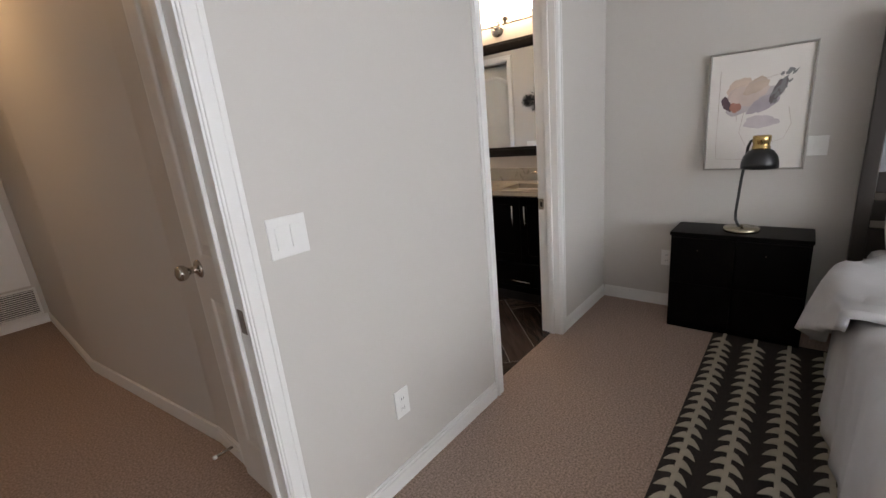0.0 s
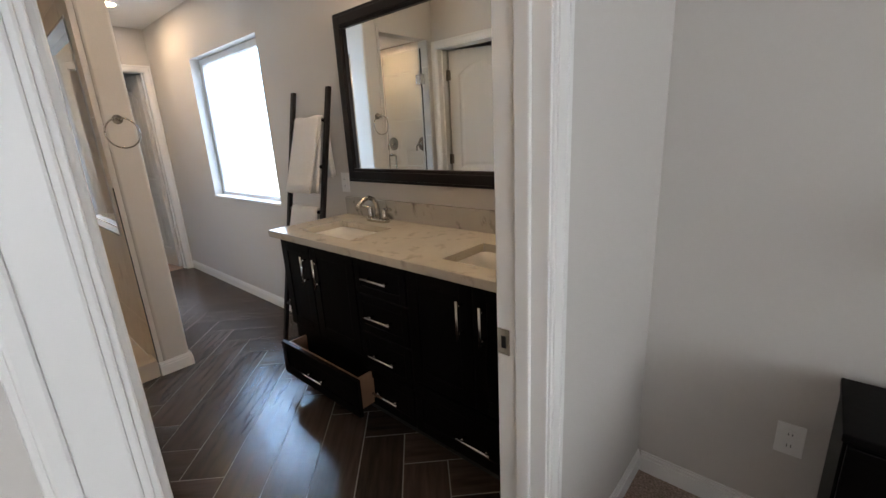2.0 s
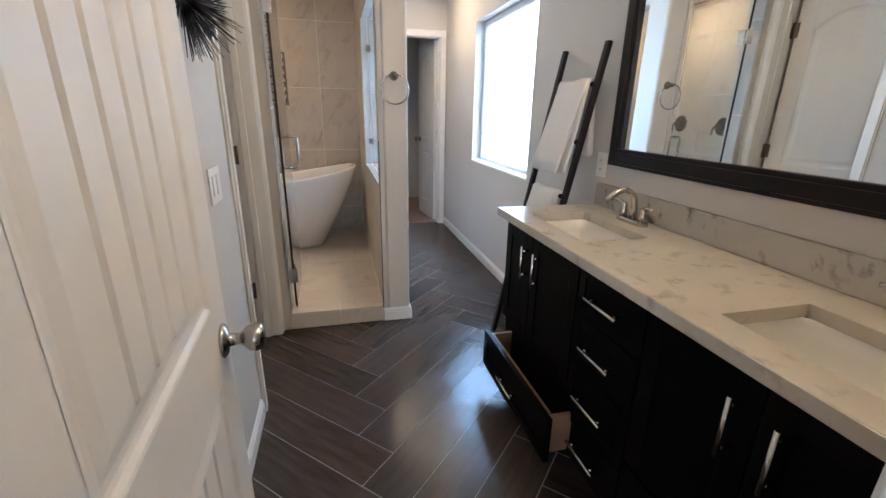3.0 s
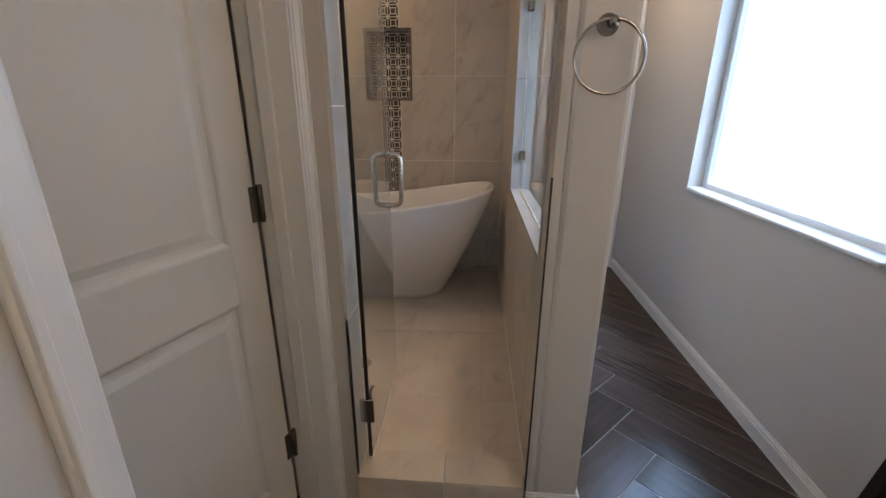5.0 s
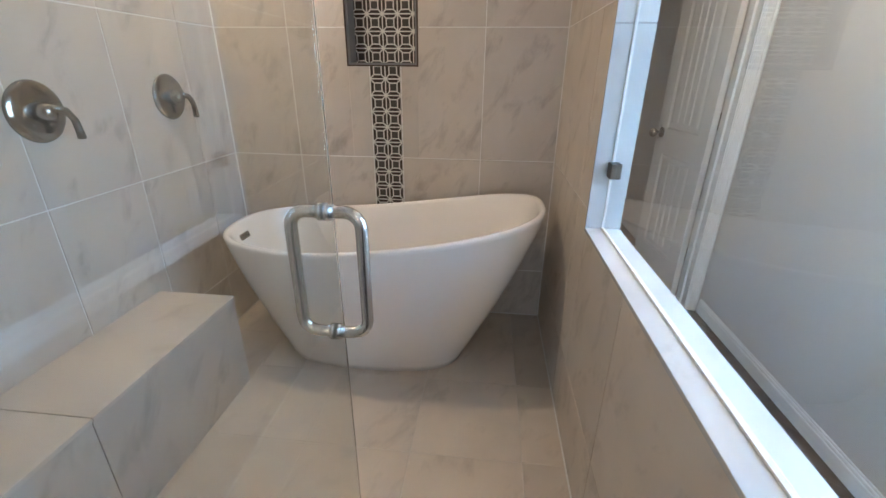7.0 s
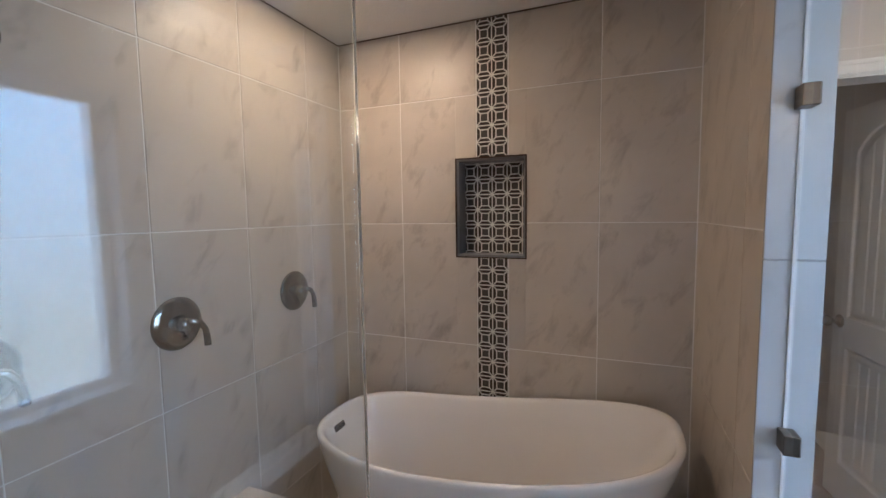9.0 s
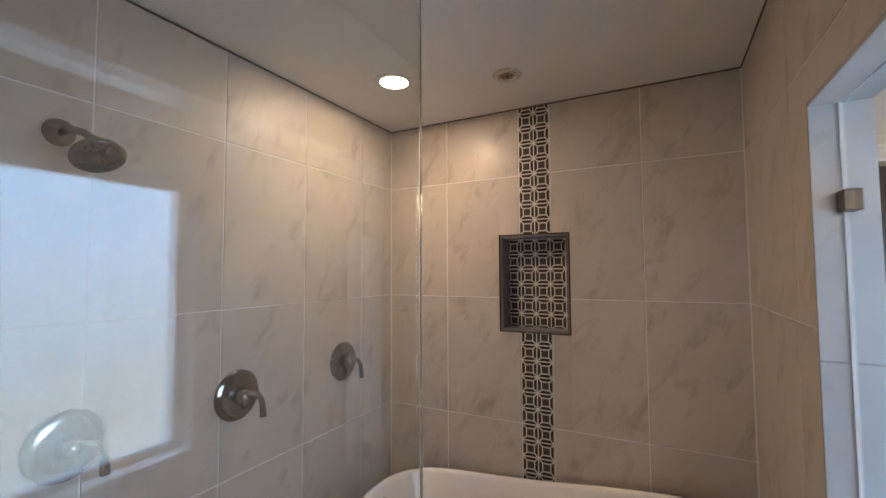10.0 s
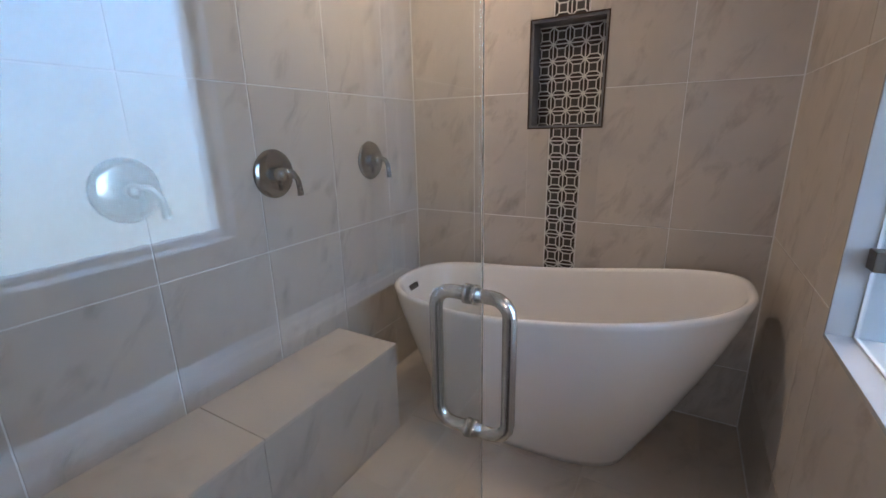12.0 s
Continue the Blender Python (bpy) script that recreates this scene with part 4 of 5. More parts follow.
# glass door, open inwards
gd = thing("shower_door", "frameless clear glass shower door standing open", "shower door", at=(1.836, SF + 0.075, 0.0))
GA = radians(90.9)
gd.rotation_euler = (0, 0, GA)
GL = 0.525
bm = bmesh.new()
box(bm, 0.0, GL, -0.005, 0.005, 0.125, 2.06, 0.001)
part("glass_panel", bm, GLASS, gd).visible_shadow = False
# black strip painting in the shaded gap between jamb and glass
bm = bmesh.new()
box(bm, -0.0070, -0.0005, -0.006, 0.006, 0.125, 2.06, 0.001)
part("hinge_seal", bm, GAPTRIMBLACK, gd, "black strip painted in for the dark gap along the hinge edge")
bm = bmesh.new()
box(bm, 0.0, GL, -0.004, 0.004, 0.106, 0.124, 0.001)
part("bottom_sweep", bm, clear("sweep_vinyl", (0.95, 0.96, 0.95), 0.3), gd, "clear vinyl bottom sweep")
for z in (0.33, 1.80):
    bm = bmesh.new()
    for s in (-1, 1):
        box(bm, 0.012, 0.062, s * 0.0055 - 0.006 + (0.006 if s > 0 else -0.0), s * 0.0055 + (0.006 if s > 0 else 0.0), z - 0.045, z + 0.045, 0.0015)
    box(bm, -0.022, -0.0135, -0.024, 0.024, z - 0.045, z + 0.045, 0.0015)
    part("hinge", bm, CHROME, gd, "square metal glass hinge")
hx = 0.489
for s in (-1, 1):
    bm = bmesh.new()
    z0, z1, o, r = 0.918, 1.120, 0.056, 0.024
    pts = [(hx, s * 0.006, z0)]
    pts += [(hx, s * (o - r), z0)]
    pts += [(hx, s * (o - r + r * math.sin(a)), z0 + r - r * math.cos(a)) for a in (0.4, 0.8, 1.2)]
    pts += [(hx, s * o, z0 + r), (hx, s * o, z1 - r)]
    pts += [(hx, s * (o - r + r * math.cos(a)), z1 - r + r * math.sin(a)) for a in (0.4, 0.8, 1.2)]
    pts += [(hx, s * (o - r), z1), (hx, s * 0.006, z1)]
    sweep(bm, pts, 0.0095, 14)
    for z in (z0, z1):
        sweep(bm, [(hx, s * 0.0055, z), (hx, s * 0.012, z)], 0.0135, 16)
    part("pull_handle", bm, CHROME, gd, "satin metal D pull handle")

# inner window of the shower wall
iw = thing("window_2", "fixed clear glass pane in a pale stone-lined opening", "window", kind="structure", at=(2.46, (IY0 + IY1) / 2, IZ0))
ik = []
for nm, d in (("sill_stone", (SR - 0.006, XW + 0.006, IY0 - 0.010, IY1 + 0.010, IZ0 - 0.012, IZ0)), ("head_stone", (SR - 0.006, XW + 0.006, IY0 - 0.010, IY1 + 0.010, IZ1, IZ1 + 0.012)),
              ("side_stone", (SR - 0.006, XW + 0.006, IY0 - 0.010, IY0, IZ0, IZ1)), ("side_stone", (SR - 0.006, XW + 0.006, IY1, IY1 + 0.010, IZ0, 1.431)),
              ("side_stone", (SR - 0.006, XW + 0.006, IY1, IY1 + 0.010, 1.434, IZ1)), ("stone_joint", (SR - 0.004, XW + 0.004, IY1 + 0.001, IY1 + 0.009, 1.4312, 1.4338))):
    ik.append(block(nm, MARBLETRIM, iw, d, 0.0015))
g = block("pane", GLASS, iw, (2.435, 2.445, IY0 + 0.003, IY1 - 0.003, IZ0 + 0.004, IZ1 - 0.004))
g.visible_shadow = False
ik.append(g)
bm = bmesh.new()
for d in ((IY0 + 0.001, IY1 - 0.001, IZ0 + 0.0005, IZ0 + 0.005), (IY0 + 0.001, IY0 + 0.004, IZ0, IZ1), (IY1 - 0.004, IY1 - 0.001, IZ0, IZ1)):
    box(bm, 2.432, 2.448, *d)
ik.append(part("sealant_bead", bm, GROUT, iw))
for y in (IY0 + 0.024, IY1 - 0.024):
    for z in (1.040, 1.768):
        ik.append(block("glass_clip", DARKMETAL, iw, (2.421, 2.459, y - 0.022, y + 0.022, z - 0.022, z + 0.022), 0.002, "small square metal glass clip"))
local(iw, *ik)

bench = thing("shower_bench", "stone-tiled built-in shower bench", "bench", kind="structure", at=(0.87, 4.4, 0))
BX, BY1, BZ = 1.040, 5.088, 0.450
bk = [block("core", GROUT, bench, (SL, BX - 0.012, SF + 0.117, BY1 - 0.012, 0.0, BZ - 0.014))]
yy = [SF + 0.118, 4.415, BY1]
for a, b in zip(yy, yy[1:]):
    bk.append(block("top_slab", FLOORTILE, bench, (SL + 0.002, BX + 0.006, a, b - 0.003, BZ - 0.0135, BZ), 0.0015))
    bk.append(block("front_tile", TILE, bench, (BX - 0.0115, BX, a, b - 0.003, 0.024, BZ - 0.016), 0.001))
bk.append(block("end_tile", TILE, bench, (SL + 0.003, BX - 0.012, BY1 - 0.0115, BY1 - 0.001, 0.024, BZ - 0.016), 0.001))
local(bench, *bk)

# pale grout beads in the shower corners
structure("trim_shower_grout", [(SL, SL + 0.004, SB - 0.004, SB, 0.024, H - 0.02), (SR - 0.004, SR, SB - 0.004, SB, 0.024, H - 0.02), (SR - 0.005, SR, SF + 0.13, SB - 0.004, 0.0225, 0.027),
                                (1.045, SR - 0.005, SB - 0.005, SB, 0.0225, 0.027)], GROUT, "pale grout beads along the shower corners", "grout")

# trim strip at the shower corner
tagged(block("tile_edge_trim", GAPTRIMBLACK, None, (OPX1 - 0.0005, OPX1 + 0.0045, SF - 0.0025, SF + 0.002, 0.09, 1.13)), "thin dark metal tile edge trim", "tile trim", kind="structure")

# ---- bathroom: spiky wall decoration ----
def burst(at, r, n, seed):
    rnd = random.Random(seed)
    b = thing("wall_burst", "black metal starburst wall ornament", "wall ornament", "starbursts on the bathroom wall", at=at)
    bm = bmesh.new()
    for i in range(n):
        d = Vector((abs(rnd.gauss(0, 0.55)) + 0.05, rnd.gauss(0, 1), rnd.gauss(0, 1))).normalized()
        sweep(bm, [(0.012, 0, 0), Vector((0.012, 0, 0)) + d * r * rnd.uniform(0.8, 1.05)], [0.0022, 0.0010], 5)
    tagged(part("burst", bm, BLACK, b), kind="stuff")
    bm = bmesh.new()
    bmesh.ops.create_icosphere(bm, subdivisions=2, radius=0.016)
    part("core", bm, BLACK, b)


burst((WX + 0.016, 2.510, 1.565), 0.160, 190, 1)
burst((WX + 0.016, 2.670, 1.572), 0.078, 190, 2)

# ---- bedroom ----
ns = thing("nightstand", "black-brown chest nightstand with a plain front", "nightstand", at=(3.20, 0.405, 0))
nk = []
bm = bmesh.new()
box(bm, 3.052, 3.318, 0.066, 0.720, 0.0, 0.596, 0.003)
nk.append(part("body", bm, CABINET, ns))
nk.append(block("top_board", CABINET, ns, (3.034, 3.320, 0.061, 0.725, 0.597, 0.618), 0.003))
for z0, z1 in ((0.05, 0.30), (0.31, 0.585)):
    for y0, y1 in ((0.073, 0.390), (0.396, 0.713)):
        f = block("drawer_front", CABINET, ns, (3.039, 3.0515, y0, y1, z0, z1), 0.003)
        nk.append(f)
        if z0 > 0.2:
            bm = bmesh.new()
            lathe(bm, [(0, 0), (0.0025, 0), (0.0035, 0.008), (0.0025, 0.010), (0, 0.0105)], 12,
                  Matrix.Translation((3.039, (y0 + y1) / 2 + 0.02, 0.515)) @ Matrix.Rotation(radians(-90), 4, 'Y'))
            part("knob", bm, NICKEL, f, "tiny metal knob")
local(ns, *nk)

tl = thing("table_lamp", "black dome desk lamp with brass collar and round base", "lamp", at=(3.17, 0.385, 0.618))
bm = bmesh.new()
lathe(bm, [(0, 0), (0.086, 0), (0.088, 0.004), (0.088, 0.018), (0.084, 0.022), (0.010, 0.024), (0.009, 0.034), (0, 0.034)], 40)
part("base", bm, material("aged_brass", (0.44, 0.40, 0.30), 0.24, 1.0, var=0.08, scale=30), tl, "polished aged brass base")
bm = bmesh.new()
sweep(bm, [(0, 0.012, 0.024), (0, 0.020, 0.040), (0, 0.032, 0.065), (0, 0.034, 0.11), (0, 0.022, 0.30), (0, 0.010, 0.42), (0, 0.006, 0.47), (-0.004, -0.004, 0.50), (-0.012, -0.022, 0.512), (-0.02, -0.035, 0.508)],
      0.0075, 12)
part("stem", bm, BLACK, tl)
m = Matrix.Translation((-0.045, -0.055, 0.362))
bm = bmesh.new()
lathe(bm, [(0.082, 0.0), (0.085, 0.0), (0.084, 0.030), (0.076, 0.062), (0.058, 0.088), (0.040, 0.100), (0.036, 0.104), (0.036, 0.100), (0.054, 0.084), (0.072, 0.060), (0.080, 0.030)], 40, m)
part("shade", bm, BLACK, tl, "black dome shade")
bm = bmesh.new()
lathe(bm, [(0, 0.098), (0.041, 0.099), (0.041, 0.112), (0.038, 0.114), (0.038, 0.134), (0.041, 0.136), (0.041, 0.166), (0.037, 0.170), (0, 0.171)], 32, m)
part("collar", bm, BRASS, tl, "ribbed brass collar")
bm = bmesh.new()
lathe(bm, [(0, 0), (0.012, 0), (0.013, 0.020), (0.010, 0.028), (0, 0.029)], 16, Matrix.Translation((-0.02, -0.030, 0.505)) @ Matrix.Rotation(radians(70), 4, 'X'))
part("joint", bm, BRASS, tl)

pic = thing("framed_picture", "abstract painting on white canvas in a thin silver frame", "picture", at=(XE, 0.384, 0.944))
PY0, PY1, PZ0, PZ1 = 0.146, 0.622, 0.945, 1.600
pk = [block("canvas", CANVAS, pic, (XE - 0.026, XE - 0.004, PY0 + 0.008, PY1 - 0.008, PZ0 + 0.008, PZ1 - 0.008))]
for d in ((PY0, PY1, PZ0, PZ0 + 0.010), (PY0, PY1, PZ1 - 0.010, PZ1), (PY0, PY0 + 0.010, PZ0 + 0.010, PZ1 - 0.010), (PY1 - 0.010, PY1, PZ0 + 0.010, PZ1 - 0.010)):
    pk.append(block("frame_bar", SILVERFRAME, pic, (XE - 0.038, XE - 0.003, *d), 0.0015))


def paint_blot(name, color, cu, cv, ru, rv, tilt, seed, depth):
    """A ragged flat patch of paint; u runs across the picture, v upwards."""
    rnd = random.Random(seed)
    bm = bmesh.new()
    n = 44
    ph = [rnd.uniform(0, 6.28) for _ in range(6)]
    vs = []
    for i in range(n):
        t = 2 * math.pi * i / n
        k = 1 + 0.10 * math.sin(2 * t + ph[0]) + 0.08 * math.sin(3 * t + ph[1]) + 0.06 * math.sin(5 * t + ph[2]) + 0.045 * math.sin(11 * t + ph[3])
        u, v = ru * k * math.cos(t), rv * k * math.sin(t)
        c, s = math.cos(tilt), math.sin(tilt)
        uu, vv = cu + u * c - v * s, cv + u * s + v * c
        vs.append(bm.verts.new((XE - 0.0262 - depth, PY1 - uu * (PY1 - PY0), PZ0 + vv * (PY1 - PY0))))
    bm.faces.new(vs)
    mat = bpy.data.materials.get("paint_" + name) or material("paint_" + name, color, 0.8, var=0.35, scale=9, bump=0.1, bscale=120)
    pk.append(part("paint_patch", bm, mat, pic, "soft patch of paint"))


paint_blot("mist", (0.56, 0.50, 0.51), 0.55, 0.56, 0.17, 0.07, 0.1, 10, 0.00015)
paint_blot("grey", (0.48, 0.43, 0.43), 0.46, 0.82, 0.25, 0.145, 0.35, 3, 0.0002)
paint_blot("peach", (0.62, 0.49, 0.40), 0.34, 0.97, 0.14, 0.10, 0.4, 12, 0.0003)
paint_blot("blush", (0.56, 0.46, 0.41), 0.40, 0.88, 0.18, 0.13, 0.3, 4, 0.0004)
paint_blot("tan", (0.52, 0.41, 0.33), 0.48, 0.97, 0.12, 0.08, 0.6, 13, 0.0005)
paint_blot("lilac", (0.40, 0.35, 0.38), 0.56, 0.76, 0.17, 0.07, 0.6, 5, 0.0006)
paint_blot("plum", (0.10, 0.065, 0.075), 0.20, 0.79, 0.045, 0.085, 0.5, 6, 0.0008)
paint_blot("rust", (0.36, 0.17, 0.13), 0.29, 0.745, 0.055, 0.06, 0.1, 7, 0.0010)
paint_blot("slate", (0.15, 0.125, 0.13), 0.69, 0.90, 0.045, 0.16, -0.45, 8, 0.0012)
for k in range(26):
    rk_ = random.Random(60 + k)
    t_ = k / 25
    paint_blot("stroke", (0.17 + 0.1 * rk_.random(),) * 3, 0.66 + 0.13 * t_ + rk_.uniform(-0.05, 0.05), 0.80 + 0.33 * t_ + rk_.uniform(-0.04, 0.04),
               rk_.uniform(0.008, 0.02), rk_.uniform(0.015, 0.04), -0.6 + rk_.uniform(-0.3, 0.3), 100 + k, 0.0013 + 0.00002 * k)
bm = bmesh.new()
for pts in ([(0.12, 1.18), (0.12, 0.30), (0.13, 0.14), (0.55, 0.12)], [(0.20, 0.86), (0.28, 0.97), (0.40, 1.0), (0.72, 1.08)], [(0.31, 0.70), (0.315, 0.58)], [(0.80, 0.70), (0.84, 0.52), (0.78, 0.36), (0.62, 0.30)],
            [(0.38, 0.68), (0.35, 0.45), (0.42, 0.30)]):
    sweep(bm, [(XE - 0.0268, PY1 - u * (PY1 - PY0), PZ0 + v * (PY1 - PY0)) for u, v in pts], 0.0011, 5)
pk.append(part("thin_lines", bm, material("paint_line", (0.50, 0.41, 0.37), 0.8), pic, "thin drawn lines"))
local(pic, *pk)

# rug with rows of leaf motifs
RY1, RX1 = 0.462, 3.078
rug = thing("area_rug", "dark brown rug with cream leaf-vine stripes beside the bed", "rug", at=(1.6, -0.5, 0))
bm = bmesh.new()
box(bm, -0.2, RX1, -1.9, RY1, 0.0, 0.010, 0.003)
rk = [part("rug_base", bm, RUGDARK, rug)]
for i in range(6):
    yc = 0.402 - 0.149 * i
    bm = bmesh.new()
    rnd = random.Random(20 + i)
    z = 0.0125
    x = 0.2
    while x < RX1 - 0.10:
        s = 0.074
        for side in (-1, 1):
            w = 0.047 * rnd.uniform(0.9, 1.08)
            o = 0.03 if side > 0 else 0.0
            prof = [(0.012, 0.0), (0.030, 0.12), (0.020, 0.42), (-0.002, 0.74), (-0.030, 1.0), (-0.024, 0.70), (-0.016, 0.35), (-0.014, 0.0)]
            vs = [bm.verts.new((x + o + a, yc + side * (0.006 + b * w), z)) for a, b in prof]
            f = bm.faces.new(vs)
            g = bmesh.ops.extrude_face_region(bm, geom=[f])
            for v in g["geom"]:
                if isinstance(v, bmesh.types.BMVert):
                    v.co.z -= 0.004
        x += s
    box(bm, 0.2, RX1 - 0.02, yc - 0.009, yc + 0.009, 0.0085, 0.0128, 0.001)
    rk.append(part("leaf_stripe", bm, RUGCREAM, rug, "cream leaf-vine stripe"))
local(rug, *rk)


# bed
def soft_sheet(bm, x0, x1, y0, y1, z, drop, nx, ny, seed, fold=0.012, near=1.0):
    """A quilt lying on the bed and hanging down its side; near is the share of the drop at its low-x end."""
    rnd = random.Random(seed)
    ph = [rnd.uniform(0, 6.28) for _ in range(8)]
    rows = []
    prof = [(y0 + (y1 - y0) * i / ny, z) for i in range(ny)]
    prof += [(y1, z - 0.004), (y1 + 0.028, z - 0.020), (y1 + 0.045, z - 0.055)] + [(y1 + 0.050 + 0.010 * k / 8, z - 0.055 - (drop - 0.055) * k / 8) for k in range(1, 9)]
    for i in range(nx + 1):
        x = x0 + (x1 - x0) * i / nx
        row = []
        share = near + (1 - near) * i / nx
        for k, (y, zz) in enumerate(prof):
            hang = max(0.0, (z - zz) / drop)
            zz = z - (z - zz) * share
            y += (1 - near) * 0.05 * hang * share
            w = fold * (math.sin(x * 7 + ph[0] + y * 3) + 0.6 * math.sin(x * 17 + ph[1] - y * 9) + 0.5 * math.sin(y * 23 + ph[2] + x * 13) + 0.35 * math.sin(x * 39 + ph[4] + 5 * math.sin(y * 6 + ph[5])))
            row.append(bm.verts.new((x + 0.3 * w, y + w * (0.35 + 1.1 * hang), zz + w * (1 - hang) * 0.8 + 0.02 * math.sin(x * 3 + ph[3]) * hang)))
        rows.append(row)
    for a, b in zip(rows, rows[1:]):
        for k in range(len(prof) - 1):
            f = bm.faces.new((a[k], a[k + 1], b[k + 1], b[k]))
            f.smooth = True


def pillow(name, at, size, turn, mat, label):
    bm = bmesh.new()
    bmesh.ops.create_uvsphere(bm, u_segments=36, v_segments=20, radius=1)
    for v in bm.verts:
        x, y, z = v.co
        sx = math.copysign(abs(x) ** 0.55, x)
        sy = math.copysign(abs(y) ** 0.55, y)
        edge = max(abs(sx), abs(sy))
        v.co = Vector((sx * size[0] / 2, sy * size[1] / 2, z * size[2] / 2 * (1 - 0.3 * edge ** 4) + 0.006 * math.sin(9 * x + 5 * y)))
    for f in bm.faces:
        f.smooth = True
    bmesh.ops.transform(bm, matrix=Matrix.Rotation(radians(turn[2]), 4, 'Z') @ Matrix.Rotation(radians(turn[1]), 4, 'Y') @ Matrix.Rotation(radians(turn[0]), 4, 'X'), verts=bm.verts)
    ob = tagged(part(name, bm, mat), label, "pillow", "pillows on the bed")
    ob.location = at
    return ob


bed = thing("bed", "made bed with a dark slatted wooden headboard", "bed", at=(2.2, -0.9, 0))
bk = []
bk.append(block("bed_base", HEADBOARD, bed, (1.15, 3.17, -1.72, -0.16, 0.12, 0.32), 0.008))
bk.append(block("mattress", SHEET, bed, (1.15, 3.17, -1.74, -0.14, 0.322, 0.575), 0.04))
for x, y in ((1.25, -0.25), (1.25, -1.62), (2.95, -0.25), (2.95, -1.62)):
    bk.append(block("leg", HEADBOARD, bed, (x - 0.03, x + 0.03, y - 0.03, y + 0.03, 0.011, 0.12), 0.004))
hb = [(3.195, 3.255, -0.135, -0.075, 0.0, 1.70), (3.195, 3.255, -1.80, -1.74, 0.0, 1.70)]
for d in hb:
    bk.append(block("headboard_post", HEADBOARD, bed, d, 0.005))
for z0, z1 in ((0.50, 0.66), (0.70, 0.80), (0.84, 0.94), (1.60, 1.70)):
    bk.append(block("headboard_slat", HEADBOARD, bed, (3.212, 3.240, -1.74, -0.135, z0, z1), 0.004))
bk.append(block("headboard_panel", material("headboard_fabric", (0.30, 0.31, 0.33), 0.85, var=0.05, scale=30, bump=0.3, bscale=300), bed, (3.222, 3.236, -1.74, -0.135, 0.942, 1.598), 0.002))
local(bed, *bk)
bm = bmesh.new()
soft_sheet(bm, 1.12, 2.74, -1.76, -0.095, 0.590, 0.555, 120, 44, 5, 0.014)
q = tagged(part("duvet", bm, DUVET), "grey woven duvet hanging to the floor at the bedside", "duvet")
s = q.modifiers.new("thickness", 'SOLIDIFY')
s.thickness = 0.022
bm = bmesh.new()
soft_sheet(bm, 2.14, 2.80, -1.76, -0.045, 0.622, 0.45, 60, 44, 9, 0.026, 0.12)
q = tagged(part("folded_throw", bm, DUVET), "folded back grey duvet edge over the bedside", "bedding")
s = q.modifiers.new("thickness", 'SOLIDIFY')
s.thickness = 0.03
pillow("pillow", (3.02, -0.50, 0.70), (0.50, 0.66, 0.20), (0, -38, 0), SHEET, "white plump pillow against the headboard")
pillow("pillow", (3.02, -1.30, 0.70), (0.50, 0.66, 0.20), (0, -38, 0), SHEET, "white plump pillow against the headboard")

# ---- hall ----
vent = thing("return_vent", "white metal return air grille low on the hall end wall", "vent", at=(0.24, 5.25, 0.1))
vk = [block("backing", BLACK, vent, (-0.20, 0.60, 5.244, 5.249, 0.105, 0.325))]
for d in ((-0.22, 0.62, 0.090, 0.108), (-0.22, 0.62, 0.322, 0.340), (-0.22, -0.20, 0.108, 0.322), (0.60, 0.62, 0.108, 0.322)):
    vk.append(block("vent_frame", WHITE, vent, (d[0], d[1], 5.236, 5.249, d[2], d[3]), 0.001))
for i in range(12):
    bm = bmesh.new()
    box(bm, -0.20, 0.60, -0.006, 0.006, -0.0008, 0.0008, 0, Matrix.Translation((0, 5.240, 0.117 + 0.0178 * i)) @ Matrix.Rotation(radians(35), 4, 'X'))
    vk.append(part("slat", bm, WHITE, vent))
local(vent, *vk)
pan = thing("access_door", "pale access door panel above the grille", "panel door", at=(0.2, 5.25, 0.4))
pn = [block("leaf", WHITE, pan, (-0.30, 0.60, 5.232, 5.249, 0.36, 1.78), 0.003)]
local(pan, *pn)
hl = thing("hall_ceiling_light", "lit flush ceiling light in the hall", "ceiling light", at=(0.25, 3.2, H))
bm = bmesh.new()
lathe(bm, [(0, 0), (0.15, 0), (0.155, -0.012), (0.14, -0.02), (0, -0.02)], 32)
part("pan", bm, NICKEL, hl)
bm = bmesh.new()
lathe(bm, [(0, -0.02), (0.135, -0.02), (0.12, -0.05), (0.07, -0.075), (0, -0.085)], 32)
part("dome", bm, GLOWHALL, hl, "glowing warm glass dome")
ds = thing("door_stopper", "small spring door stop on the hall baseboard", "door stop", at=(0.832, 1.99, 0.05))
bm = bmesh.new()
sweep(bm, [(0, 0, 0), (-0.07, 0, 0.0)], 0.006, 10)
part("spring", bm, NICKEL, ds)
bm = bmesh.new()
sweep(bm, [(-0.07, 0, 0), (-0.085, 0, 0.0)], 0.009, 12)
part("tip", bm, PLASTIC, ds)

